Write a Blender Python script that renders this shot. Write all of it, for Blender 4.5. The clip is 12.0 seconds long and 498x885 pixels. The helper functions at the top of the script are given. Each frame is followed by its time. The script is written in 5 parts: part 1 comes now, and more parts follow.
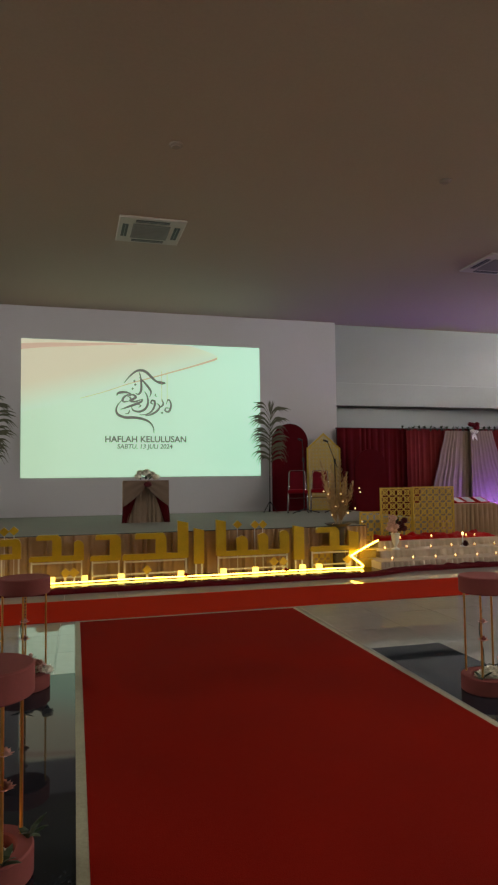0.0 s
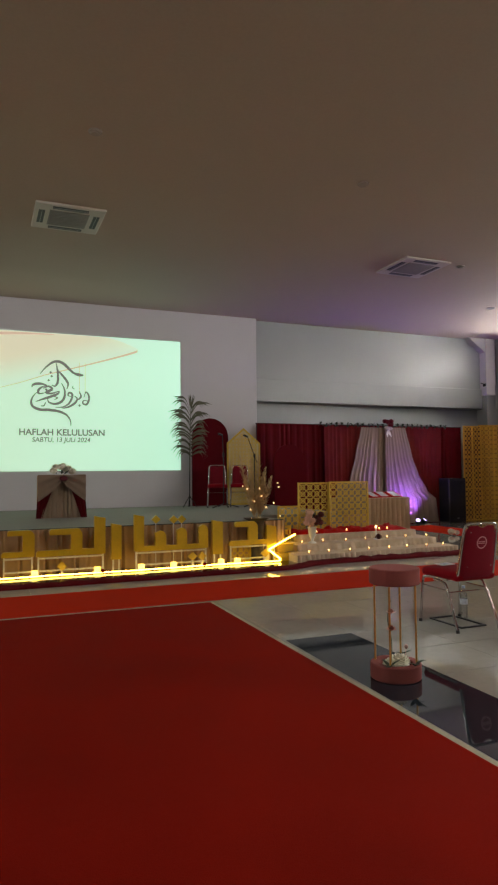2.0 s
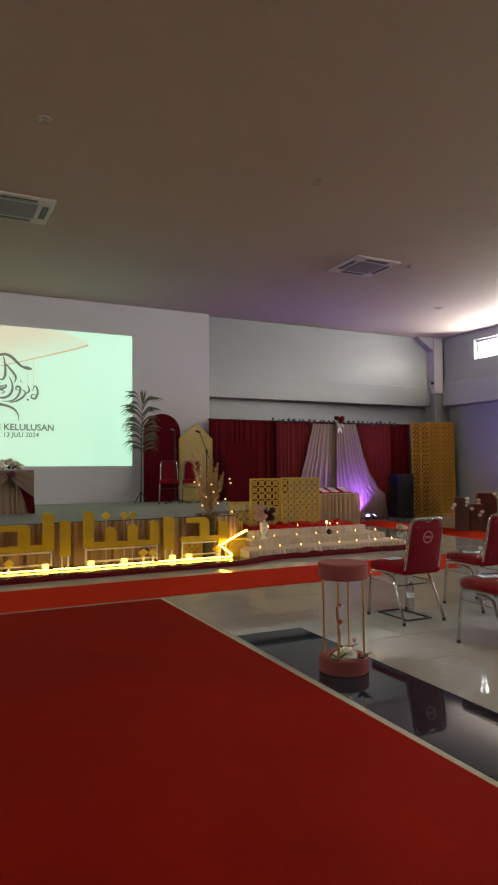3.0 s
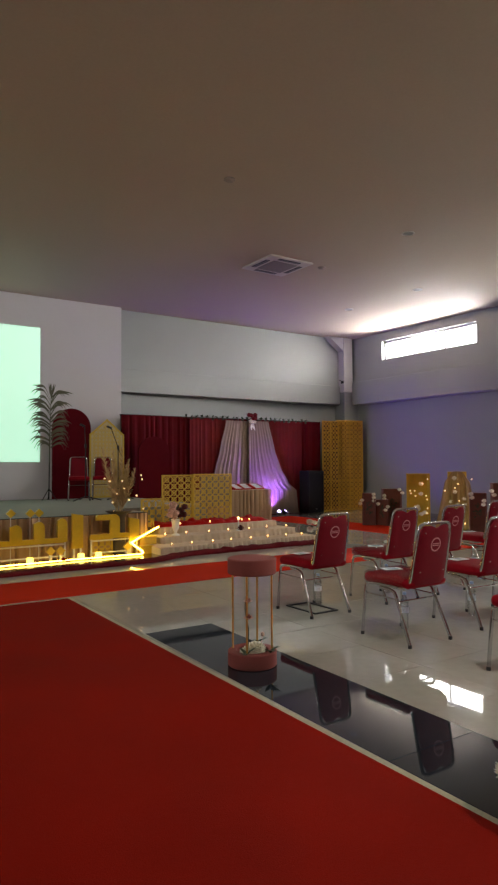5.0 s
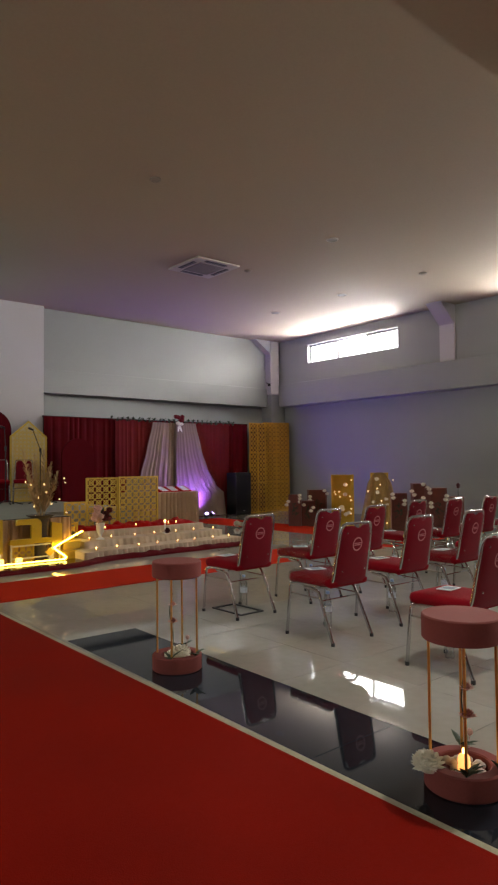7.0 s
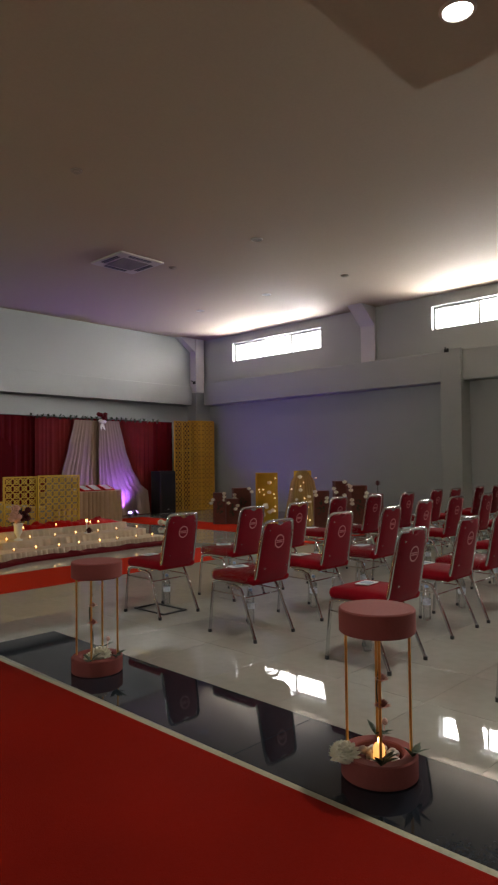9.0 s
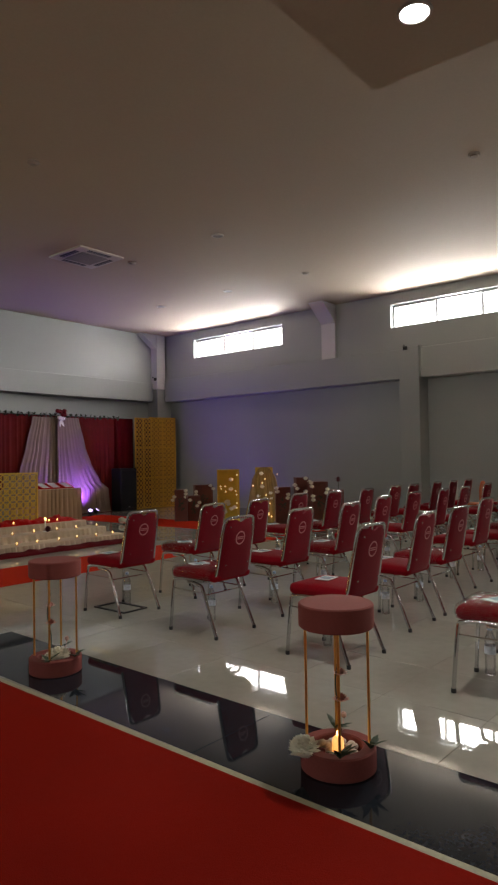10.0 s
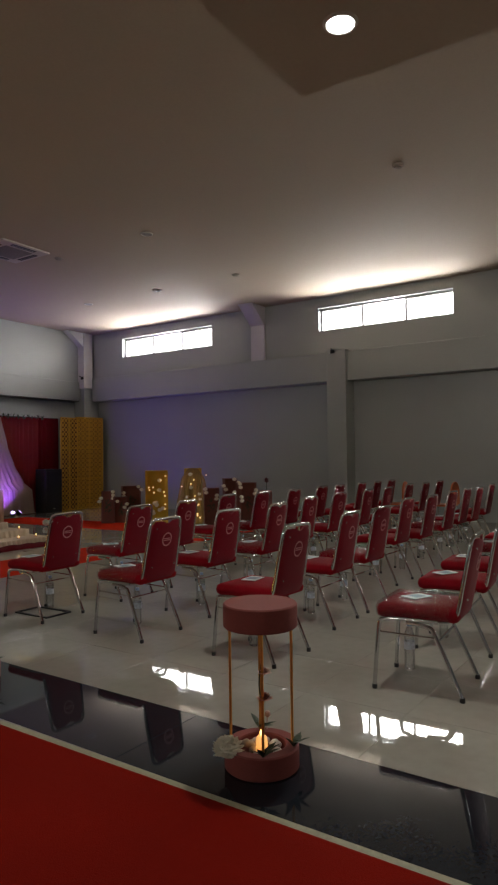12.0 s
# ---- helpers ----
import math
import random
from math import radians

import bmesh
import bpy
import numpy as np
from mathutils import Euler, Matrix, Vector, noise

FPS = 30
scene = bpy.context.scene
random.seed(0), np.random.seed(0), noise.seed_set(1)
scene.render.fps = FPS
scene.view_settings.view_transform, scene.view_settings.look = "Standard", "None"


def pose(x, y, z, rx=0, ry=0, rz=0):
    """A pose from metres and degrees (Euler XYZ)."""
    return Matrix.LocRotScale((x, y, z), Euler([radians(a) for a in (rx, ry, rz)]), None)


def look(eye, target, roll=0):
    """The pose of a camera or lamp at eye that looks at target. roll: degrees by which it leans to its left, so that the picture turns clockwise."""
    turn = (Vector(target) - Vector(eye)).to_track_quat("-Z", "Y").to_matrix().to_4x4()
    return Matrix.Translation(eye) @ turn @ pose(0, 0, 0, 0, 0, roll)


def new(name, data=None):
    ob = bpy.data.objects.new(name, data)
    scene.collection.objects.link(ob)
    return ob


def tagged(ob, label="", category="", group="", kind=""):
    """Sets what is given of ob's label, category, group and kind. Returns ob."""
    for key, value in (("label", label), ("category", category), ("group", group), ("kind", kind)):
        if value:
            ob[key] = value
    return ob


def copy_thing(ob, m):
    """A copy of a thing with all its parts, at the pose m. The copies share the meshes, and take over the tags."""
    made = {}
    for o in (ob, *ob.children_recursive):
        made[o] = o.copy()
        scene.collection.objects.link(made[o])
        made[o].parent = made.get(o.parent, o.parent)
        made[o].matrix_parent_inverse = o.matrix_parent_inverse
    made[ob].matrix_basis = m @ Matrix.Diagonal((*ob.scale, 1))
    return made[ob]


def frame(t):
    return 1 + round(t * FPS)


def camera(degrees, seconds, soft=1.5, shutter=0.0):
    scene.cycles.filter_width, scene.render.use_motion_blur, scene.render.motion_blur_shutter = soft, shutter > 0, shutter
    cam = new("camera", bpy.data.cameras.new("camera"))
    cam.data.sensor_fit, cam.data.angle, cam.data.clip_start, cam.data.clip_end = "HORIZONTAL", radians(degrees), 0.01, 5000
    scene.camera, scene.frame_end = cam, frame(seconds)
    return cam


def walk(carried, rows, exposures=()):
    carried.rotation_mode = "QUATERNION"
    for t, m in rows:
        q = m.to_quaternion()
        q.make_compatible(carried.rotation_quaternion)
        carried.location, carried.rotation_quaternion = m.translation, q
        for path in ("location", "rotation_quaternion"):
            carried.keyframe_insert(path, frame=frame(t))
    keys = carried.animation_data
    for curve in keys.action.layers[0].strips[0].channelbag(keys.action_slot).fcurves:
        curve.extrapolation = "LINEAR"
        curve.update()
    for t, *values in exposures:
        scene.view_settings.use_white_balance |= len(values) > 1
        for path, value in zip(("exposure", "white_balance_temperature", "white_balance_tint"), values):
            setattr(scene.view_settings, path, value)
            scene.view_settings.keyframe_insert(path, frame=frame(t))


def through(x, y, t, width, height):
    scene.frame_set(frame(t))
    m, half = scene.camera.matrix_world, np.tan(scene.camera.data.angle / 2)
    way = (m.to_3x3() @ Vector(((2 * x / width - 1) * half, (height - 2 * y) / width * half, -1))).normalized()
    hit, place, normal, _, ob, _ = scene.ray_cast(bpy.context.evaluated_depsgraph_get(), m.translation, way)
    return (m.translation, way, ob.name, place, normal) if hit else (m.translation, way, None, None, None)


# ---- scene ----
cam = camera(41.79, 12.0, 2.3)
PATH = [
    (0.0, pose(0.000, 0.000, 1.350, 93.14, 0.71, -15.49)),
    (0.5, pose(0.005, -0.004, 1.351, 93.06, 0.66, -16.90)),
    (1.0, pose(0.011, -0.008, 1.352, 92.92, 0.61, -18.58)),
    (1.5, pose(0.017, -0.012, 1.353, 92.77, 0.64, -20.38)),
    (2.0, pose(0.022, -0.016, 1.354, 92.58, 0.52, -22.40)),
    (2.5, pose(0.028, -0.019, 1.354, 92.38, 0.56, -24.44)),
    (3.0, pose(0.033, -0.022, 1.355, 92.18, 0.42, -26.54)),
    (3.5, pose(0.039, -0.026, 1.355, 92.02, 0.32, -28.62)),
    (5.5, pose(0.060, -0.037, 1.355, 91.82, 0.38, -35.69)),
    (6.0, pose(0.065, -0.040, 1.355, 91.85, 0.49, -37.25)),
    (6.5, pose(0.070, -0.042, 1.355, 91.92, 0.57, -38.82)),
    (7.0, pose(0.075, -0.045, 1.355, 91.95, 0.57, -40.38)),
    (9.0, pose(0.092, -0.057, 1.354, 91.73, 0.67, -46.90)),
    (9.5, pose(0.096, -0.060, 1.354, 91.57, 0.78, -48.61)),
    (10.0, pose(0.100, -0.064, 1.354, 91.40, 0.88, -50.23)),
    (10.5, pose(0.103, -0.068, 1.354, 91.28, 0.88, -51.81)),
    (11.0, pose(0.106, -0.071, 1.354, 91.21, 1.03, -53.48)),
    (11.5, pose(0.108, -0.076, 1.355, 91.27, 0.80, -55.08)),
    (12.0, pose(0.111, -0.080, 1.355, 91.39, 0.74, -56.38)),
]
# the clip's own slow changes of exposure
EXPOSURES = ((0.0, -0.22), (1.5, -0.08), (2.5, 0.05), (3.5, 0.10), (5.5, 0.12), (7.0, 0.08), (9.0, -0.22), (10.5, -0.37), (12.0, -0.64))
walk(cam, PATH, EXPOSURES)

# ---- world, lights, exposure ----
world = bpy.data.worlds.new("world")
scene.world = world
world.use_nodes = True
wn = world.node_tree
sky = wn.nodes.new("ShaderNodeTexSky")
sky.sky_type = 'NISHITA'
sky.sun_disc = False
sky.sun_elevation, sky.sun_rotation = radians(50), radians(60)
wn.nodes["Background"].inputs["Strength"].default_value = 0.1
wn.links.new(sky.outputs[0], wn.nodes["Background"].inputs["Color"])

WINDOW_W = 1400.0      # watts of light in each high window, seen and added
BOUNCE_W = 1500.0      # watts of light from the sunlit ground below each window
ROOM_TOP = 5.04


def area_lamp(name, m, sx, sy, watts, colour):
    d = bpy.data.lights.new(name, "AREA")
    d.shape, d.size, d.size_y, d.energy, d.color = "RECTANGLE", sx, sy, watts, colour
    ob = new(name, d)
    ob.matrix_world = m
    return ob


def spot_lamp(name, eye, target, watts, colour, angle, blend=0.6, radius=0.05):
    d = bpy.data.lights.new(name, "SPOT")
    d.energy, d.color, d.spot_size, d.spot_blend, d.shadow_soft_size = watts, colour, radians(angle), blend, radius
    ob = new(name, d)
    ob.matrix_world = look(eye, target)
    return ob


DAY = (1.0, 0.965, 0.915)
# light in the east wall's openings (two seen, two added unseen behind the camera) and the west wall's
EAST_WINDOWS = ((9.96, 13.14), (3.77, 6.87), (-2.4, 0.7), (-8.6, -5.5))
# unseen west openings, added to brighten the hall
ADDED_WEST_WINDOWS = ((3.77, 6.87), (-2.4, 0.7), (-8.6, -5.5))
for y0, y1 in EAST_WINDOWS:
    area_lamp("window_daylight", look((13.95, (y0 + y1) / 2, 4.53), (4.0, (y0 + y1) / 2, 2.4)), y1 - y0 + 1.2, 1.13, WINDOW_W * (0.48 if y1 > 10 else 0.62 if y1 > 5 else 0.8), DAY)
    # light thrown up from the bright ground outside, onto the ceiling by the window
    area_lamp("ground_bounce", look((15.4, (y0 + y1) / 2 + 0.8, 3.5), (12.0, (y0 + y1) / 2 - 0.6, 5.0)), y1 - y0, 1.4, BOUNCE_W * (1.0 if y1 > 10 else 0.72 if y1 > 5 else 0.9), (0.98, 0.98, 1.0))
# fill lamps for the added west openings
for y0, y1 in ADDED_WEST_WINDOWS:
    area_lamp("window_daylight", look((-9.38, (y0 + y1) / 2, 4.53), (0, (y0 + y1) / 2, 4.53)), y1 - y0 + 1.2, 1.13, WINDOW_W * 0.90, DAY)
# violet up-lighter at the drapery
spot_lamp("violet_uplight", (10.16, 13.66, 0.15), (9.85, 13.90, 1.3), 300, (0.25, 0.10, 1.0), 140, 1.0)
spot_lamp("violet_uplight", (10.32, 13.50, 0.15), (13.3, 11.4, 3.0), 230, (0.25, 0.11, 1.0), 84, 1.0)
# the lowered ceiling's lit downlight, and two unseen ones added for fill
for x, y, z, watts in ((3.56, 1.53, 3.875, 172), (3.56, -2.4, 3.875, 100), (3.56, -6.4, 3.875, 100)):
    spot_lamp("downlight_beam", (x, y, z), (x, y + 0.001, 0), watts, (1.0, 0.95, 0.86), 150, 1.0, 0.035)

# ---- materials ----


def mat(name, colour, rough=0.6, metal=0.0, vary=0.12, scale=6.0, fine=60.0, bump=0.05, coat=0.0, rnd=0.0, spec=0.5, trans=0.0, rvar=0.2):
    """A surface with stains at two scales, fine relief and a little change from piece to piece."""
    m = bpy.data.materials.new(name)
    m.use_nodes = True
    t = m.node_tree
    b = t.nodes["Principled BSDF"]
    tc = t.nodes.new("ShaderNodeTexCoord")
    n1 = t.nodes.new("ShaderNodeTexNoise")
    n1.inputs["Scale"].default_value, n1.inputs["Detail"].default_value = scale, 5
    n2 = t.nodes.new("ShaderNodeTexNoise")
    n2.inputs["Scale"].default_value, n2.inputs["Detail"].default_value = fine, 3
    t.links.new(tc.outputs["Object"], n1.inputs["Vector"])
    t.links.new(tc.outputs["Object"], n2.inputs["Vector"])
    add = t.nodes.new("ShaderNodeMath")
    add.operation = "ADD"
    t.links.new(n1.outputs["Fac"], add.inputs[0])
    t.links.new(n2.outputs["Fac"], add.inputs[1])
    ramp = t.nodes.new("ShaderNodeMapRange")
    ramp.inputs["From Min"].default_value, ramp.inputs["From Max"].default_value = 0.6, 1.4
    ramp.inputs["To Min"].default_value, ramp.inputs["To Max"].default_value = 1 - vary, 1 + vary
    t.links.new(add.outputs[0], ramp.inputs["Value"])
    fac = ramp.outputs[0]
    if rnd:
        oi = t.nodes.new("ShaderNodeObjectInfo")
        mr = t.nodes.new("ShaderNodeMapRange")
        mr.inputs["To Min"].default_value, mr.inputs["To Max"].default_value = 1 - rnd, 1 + rnd
        t.links.new(oi.outputs["Random"], mr.inputs["Value"])
        mu = t.nodes.new("ShaderNodeMath")
        mu.operation = "MULTIPLY"
        t.links.new(fac, mu.inputs[0])
        t.links.new(mr.outputs[0], mu.inputs[1])
        fac = mu.outputs[0]
    vm = t.nodes.new("ShaderNodeVectorMath")
    vm.operation = "SCALE"
    vm.inputs[0].default_value = colour
    t.links.new(fac, vm.inputs["Scale"])
    t.links.new(vm.outputs[0], b.inputs["Base Color"])
    rr = t.nodes.new("ShaderNodeMapRange")
    rr.inputs["To Min"].default_value, rr.inputs["To Max"].default_value = max(0.02, rough * (1 - rvar)), min(1, rough * (1 + rvar))
    t.links.new(n1.outputs["Fac"], rr.inputs["Value"])
    t.links.new(rr.outputs[0], b.inputs["Roughness"])
    b.inputs["Metallic"].default_value = metal
    b.inputs["Specular IOR Level"].default_value = spec
    b.inputs["Coat Weight"].default_value = coat
    b.inputs["Transmission Weight"].default_value = trans
    if bump:
        bp = t.nodes.new("ShaderNodeBump")
        bp.inputs["Strength"].default_value, bp.inputs["Distance"].default_value = bump, 0.01
        t.links.new(n2.outputs["Fac"], bp.inputs["Height"])
        t.links.new(bp.outputs["Normal"], b.inputs["Normal"])
    return m


def glow(name, colour, strength, base=(0.8, 0.8, 0.8)):
    m = bpy.data.materials.new(name)
    m.use_nodes = True
    b = m.node_tree.nodes["Principled BSDF"]
    b.inputs["Base Color"].default_value = (*base, 1)
    b.inputs["Emission Color"].default_value = (*colour, 1)
    b.inputs["Emission Strength"].default_value = strength
    return m


def clear(name, colour=(1, 1, 1), gloss=0.12, crease=0.0):
    """Thin clear sheet: mostly see-through, with a mirror gloss."""
    m = bpy.data.materials.new(name)
    m.use_nodes = True
    t = m.node_tree
    t.nodes.remove(t.nodes["Principled BSDF"])
    tr = t.nodes.new("ShaderNodeBsdfTransparent")
    tr.inputs["Color"].default_value = (*colour, 1)
    gl = t.nodes.new("ShaderNodeBsdfGlossy")
    gl.inputs["Roughness"].default_value = 0.05
    if crease:
        tc = t.nodes.new("ShaderNodeTexCoord")
        nz = t.nodes.new("ShaderNodeTexNoise")
        nz.inputs["Scale"].default_value, nz.inputs["Detail"].default_value, nz.inputs["Distortion"].default_value = 17, 2, 1.4
        bp = t.nodes.new("ShaderNodeBump")
        bp.inputs["Strength"].default_value, bp.inputs["Distance"].default_value = crease, 0.02
        t.links.new(tc.outputs["Object"], nz.inputs["Vector"])
        t.links.new(nz.outputs["Fac"], bp.inputs["Height"])
        t.links.new(bp.outputs["Normal"], gl.inputs["Normal"])
    lw = t.nodes.new("ShaderNodeLayerWeight")
    lw.inputs["Blend"].default_value = 0.35
    mr = t.nodes.new("ShaderNodeMapRange")
    mr.inputs["To Min"].default_value, mr.inputs["To Max"].default_value = gloss, min(1.0, gloss + 0.5)
    t.links.new(lw.outputs["Fresnel"], mr.inputs["Value"])
    mx = t.nodes.new("ShaderNodeMixShader")
    t.links.new(mr.outputs[0], mx.inputs[0])
    t.links.new(tr.outputs[0], mx.inputs[1])
    t.links.new(gl.outputs[0], mx.inputs[2])
    t.links.new(mx.outputs[0], t.nodes["Material Output"].inputs["Surface"])
    return m


def sheer(m, through=0.4):
    """Makes a cloth see-through by its open weave."""
    t = m.node_tree
    tr = t.nodes.new("ShaderNodeBsdfTransparent")
    mx = t.nodes.new("ShaderNodeMixShader")
    mx.inputs[0].default_value = through
    t.links.new(t.nodes["Principled BSDF"].outputs[0], mx.inputs[1])
    t.links.new(tr.outputs[0], mx.inputs[2])
    t.links.new(mx.outputs[0], t.nodes["Material Output"].inputs["Surface"])
    return m


M_TILE = mat("polished_porcelain", (0.415, 0.40, 0.345), 0.015, vary=0.08, scale=2.5, fine=14, bump=0.0, rnd=0.03, spec=0.75)
M_TILE.node_tree.nodes["Principled BSDF"].inputs["IOR"].default_value = 1.9
M_GRANITE = mat("black_granite", (0.016, 0.0195, 0.026), 0.035, vary=0.25, scale=4, fine=70, bump=0.0, rnd=0.12, spec=0.21, rvar=0.0)
M_GROUT = mat("grout", (0.66, 0.63, 0.57), 0.6)
M_CARPET = mat("red_carpet", (0.23, 0.0080, 0.0030), 0.95, vary=0.16, scale=1.3, fine=220, bump=0.4, spec=0.04)
M_RUNNER = mat("red_runner", (0.50, 0.022, 0.004), 0.95, vary=0.12, scale=1.5, fine=220, bump=0.4, spec=0.05)
M_BINDING = mat("carpet_binding_tape", (0.35, 0.33, 0.215), 0.6, vary=0.2, scale=5, fine=80, bump=0.1)
M_CEIL = mat("ceiling_paint", (0.43, 0.352, 0.270), 0.85, vary=0.04, scale=0.7, fine=30, bump=0.02)
M_WHITE = mat("white_wall_paint", (0.62, 0.60, 0.62), 0.8, vary=0.04, scale=0.8, fine=40, bump=0.02)
M_GREY = mat("grey_wall_paint", (0.345, 0.365, 0.36), 0.33, vary=0.05, scale=0.8, fine=40, bump=0.02, rvar=0.03)
M_STAGE = mat("stage_carpet", (0.24, 0.235, 0.20), 0.9, vary=0.12, scale=2, fine=150, bump=0.2)
M_SKIRT = mat("beige_skirt_cloth", (0.42, 0.27, 0.15), 0.85, vary=0.12, scale=3, fine=150, bump=0.1)
M_GOLD = mat("gold_paint", (0.62, 0.41, 0.02), 0.36, metal=0.4, vary=0.12, scale=6, fine=90, bump=0.05)
M_GOLDWOOD = mat("gold_painted_board", (0.60, 0.40, 0.035), 0.5, vary=0.12, scale=6, fine=90, bump=0.05)
M_BRASS = mat("brass_rod", (0.72, 0.40, 0.10), 0.3, metal=0.85, vary=0.12, bump=0.0)
M_AMBERWOOD = mat("amber_gold_painted_board", (0.60, 0.33, 0.03), 0.5, vary=0.14, scale=5, fine=90, bump=0.05)
M_CHROME = mat("chrome_tube", (0.62, 0.62, 0.64), 0.07, metal=1.0, vary=0.08, scale=9, bump=0.0)
M_REDCLOTH = mat("red_seat_cloth", (0.22, 0.003, 0.009), 0.8, vary=0.15, scale=8, fine=200, bump=0.15, spec=0.12, rnd=0.12)
M_REDVINYL = mat("red_back_vinyl", (0.178, 0.002, 0.011), 0.55, vary=0.1, scale=8, fine=120, bump=0.05, spec=0.2, rnd=0.1)
M_LOGO = mat("pale_pink_print", (0.50, 0.20, 0.21), 0.5)
M_RUBBER = mat("black_rubber", (0.015, 0.015, 0.015), 0.6)
M_PINK = mat("dusty_rose_paint", (0.222, 0.058, 0.049), 0.75, spec=0.2, vary=0.08, scale=5, fine=90, bump=0.06)
M_MAROON = mat("maroon_drape", (0.105, 0.004, 0.007), 0.9, spec=0.1, vary=0.18, scale=4, fine=120, bump=0.1)
M_MAROONBOARD = mat("maroon_board", (0.095, 0.004, 0.008), 0.8, spec=0.05, vary=0.12, scale=3, fine=60, bump=0.05)
M_MAROONSHEER = mat("sheer_maroon_drape", (0.15, 0.012, 0.011), 0.85, spec=0.15, vary=0.25, scale=3, fine=90, bump=0.1)
M_BEIGE = mat("beige_drape", (0.29, 0.205, 0.135), 0.85, vary=0.12, scale=4, fine=120, bump=0.1)
M_SHEER = mat("sheer_drape", (0.26, 0.185, 0.13), 0.8, vary=0.1, scale=4, fine=120, bump=0.1)
M_CREAM = mat("cream_cloth", (0.57, 0.455, 0.325), 0.85, vary=0.1, scale=5, fine=140, bump=0.15)
M_WHITEP = mat("white_plastic", (0.72, 0.72, 0.70), 0.35, vary=0.05)
M_DETECTOR = mat("dull_ceiling_fitting", (0.30, 0.255, 0.21), 0.6, vary=0.1)
M_FITTING = mat("aged_ceiling_fitting", (0.51, 0.47, 0.41), 0.55, vary=0.1, scale=9)
M_ACGRILLE = mat("grey_air_grille", (0.20, 0.185, 0.165), 0.6, vary=0.1)
M_DARKP = mat("dark_plastic", (0.014, 0.014, 0.016), 0.6, vary=0.15)
M_GREYP = mat("grey_grille", (0.35, 0.35, 0.34), 0.55, vary=0.08)
M_BLACKMETAL = mat("black_metal", (0.02, 0.02, 0.02), 0.4, metal=0.4)
M_WHITEMETAL = mat("white_frame_metal", (0.70, 0.66, 0.58), 0.4)
M_WOODRED = mat("mahogany_box", (0.16, 0.045, 0.03), 0.55, vary=0.25, scale=9, fine=60, bump=0.1)
M_PETALW = mat("white_petals", (0.84, 0.81, 0.68), 0.7, vary=0.1)
M_PETALP = mat("pink_petals", (0.70, 0.45, 0.37), 0.7, vary=0.2)
M_PETALR = mat("deep_red_petals", (0.10, 0.006, 0.010), 0.7, vary=0.2)
M_LEAF = mat("dark_leaf", (0.028, 0.05, 0.022), 0.55, vary=0.3)
M_PALM = mat("palm_leaf", (0.105, 0.105, 0.06), 0.6, vary=0.3)
M_PAMPAS = mat("dried_pampas", (0.56, 0.40, 0.20), 0.9, vary=0.2)
M_STONE = mat("white_pebble", (0.60, 0.55, 0.50), 0.6, vary=0.12, scale=12)
M_PAPER = mat("booklet_paper", (0.66, 0.66, 0.66), 0.6, vary=0.1)
M_INK = mat("blue_grey_print", (0.20, 0.26, 0.32), 0.6, vary=0.2)
M_ORANGE = mat("orange_plastic", (0.62, 0.12, 0.02), 0.45, vary=0.1)
M_ALU = mat("window_frame", (0.55, 0.55, 0.56), 0.45)
M_PANE = clear("window_pane")
M_BOTTLE = clear("clear_bottle", (0.96, 0.97, 0.985), 0.22)
M_CAP = mat("blue_cap", (0.32, 0.46, 0.66), 0.4, vary=0.05)
M_LABEL = mat("bottle_label", (0.62, 0.68, 0.76), 0.4, vary=0.3, scale=30)
M_FILM = clear("clear_seat_film", (0.95, 0.95, 0.96), 0.05, 0.8)
M_CANDLE = glow("warm_candle_wax", (1.0, 0.44, 0.10), 1.5, (0.8, 0.6, 0.4))
M_FLAME = glow("flame", (1.0, 0.55, 0.16), 9)
M_FAIRY = glow("fairy_light", (1.0, 0.60, 0.20), 4.5)
M_LED = glow("led_strip", (1.0, 0.63, 0.07), 13)
M_DOWN = glow("downlight_lamp", (0.95, 0.97, 1.0), 22)
M_DAYSKY = glow("overcast_sky", (0.95, 0.98, 1.0), 6.0)
M_VIOLET = glow("violet_lens", (0.62, 0.45, 1.0), 5)
M_TAUPE = mat("taupe_cloth", (0.215, 0.145, 0.10), 0.85, vary=0.12, scale=5, fine=140, bump=0.15)
M_BLACKSHEET = mat("black_gloss_sheet", (0.012, 0.011, 0.010), 0.06, vary=0.2, scale=5, fine=30, bump=0.02)

# ---- mesh helpers ----


def part(name, bm, material, parent=None, label=""):
    """Links a bmesh as one mesh object under a thing or a part."""
    bmesh.ops.recalc_face_normals(bm, faces=bm.faces)
    me = bpy.data.meshes.new(name)
    bm.to_mesh(me)
    bm.free()
    me.materials.append(material)
    ob = new(name, me)
    ob.parent = parent
    if label:
        ob["label"] = label
    return ob


def smooth(ob, angle=40):
    me = ob.data
    me.polygons.foreach_set("use_smooth", [True] * len(me.polygons))
    bm = bmesh.new()
    bm.from_mesh(me)
    for e in bm.edges:
        e.smooth = len(e.link_faces) == 2 and e.calc_face_angle(0) < radians(angle)
    bm.to_mesh(me)
    bm.free()
    return ob


def thing(name, x, y, z, label, category, group="", rz=0.0):
    ob = new(name)
    ob.empty_display_size = 0.1
    ob.matrix_basis = pose(x, y, z, 0, 0, rz)
    return tagged(ob, label, category, group)


def piece(me, name, parent, m):
    """A repeat of a mesh as an object of its own."""
    ob = new(name, me)
    ob.parent = parent
    ob.matrix_basis = m
    return ob


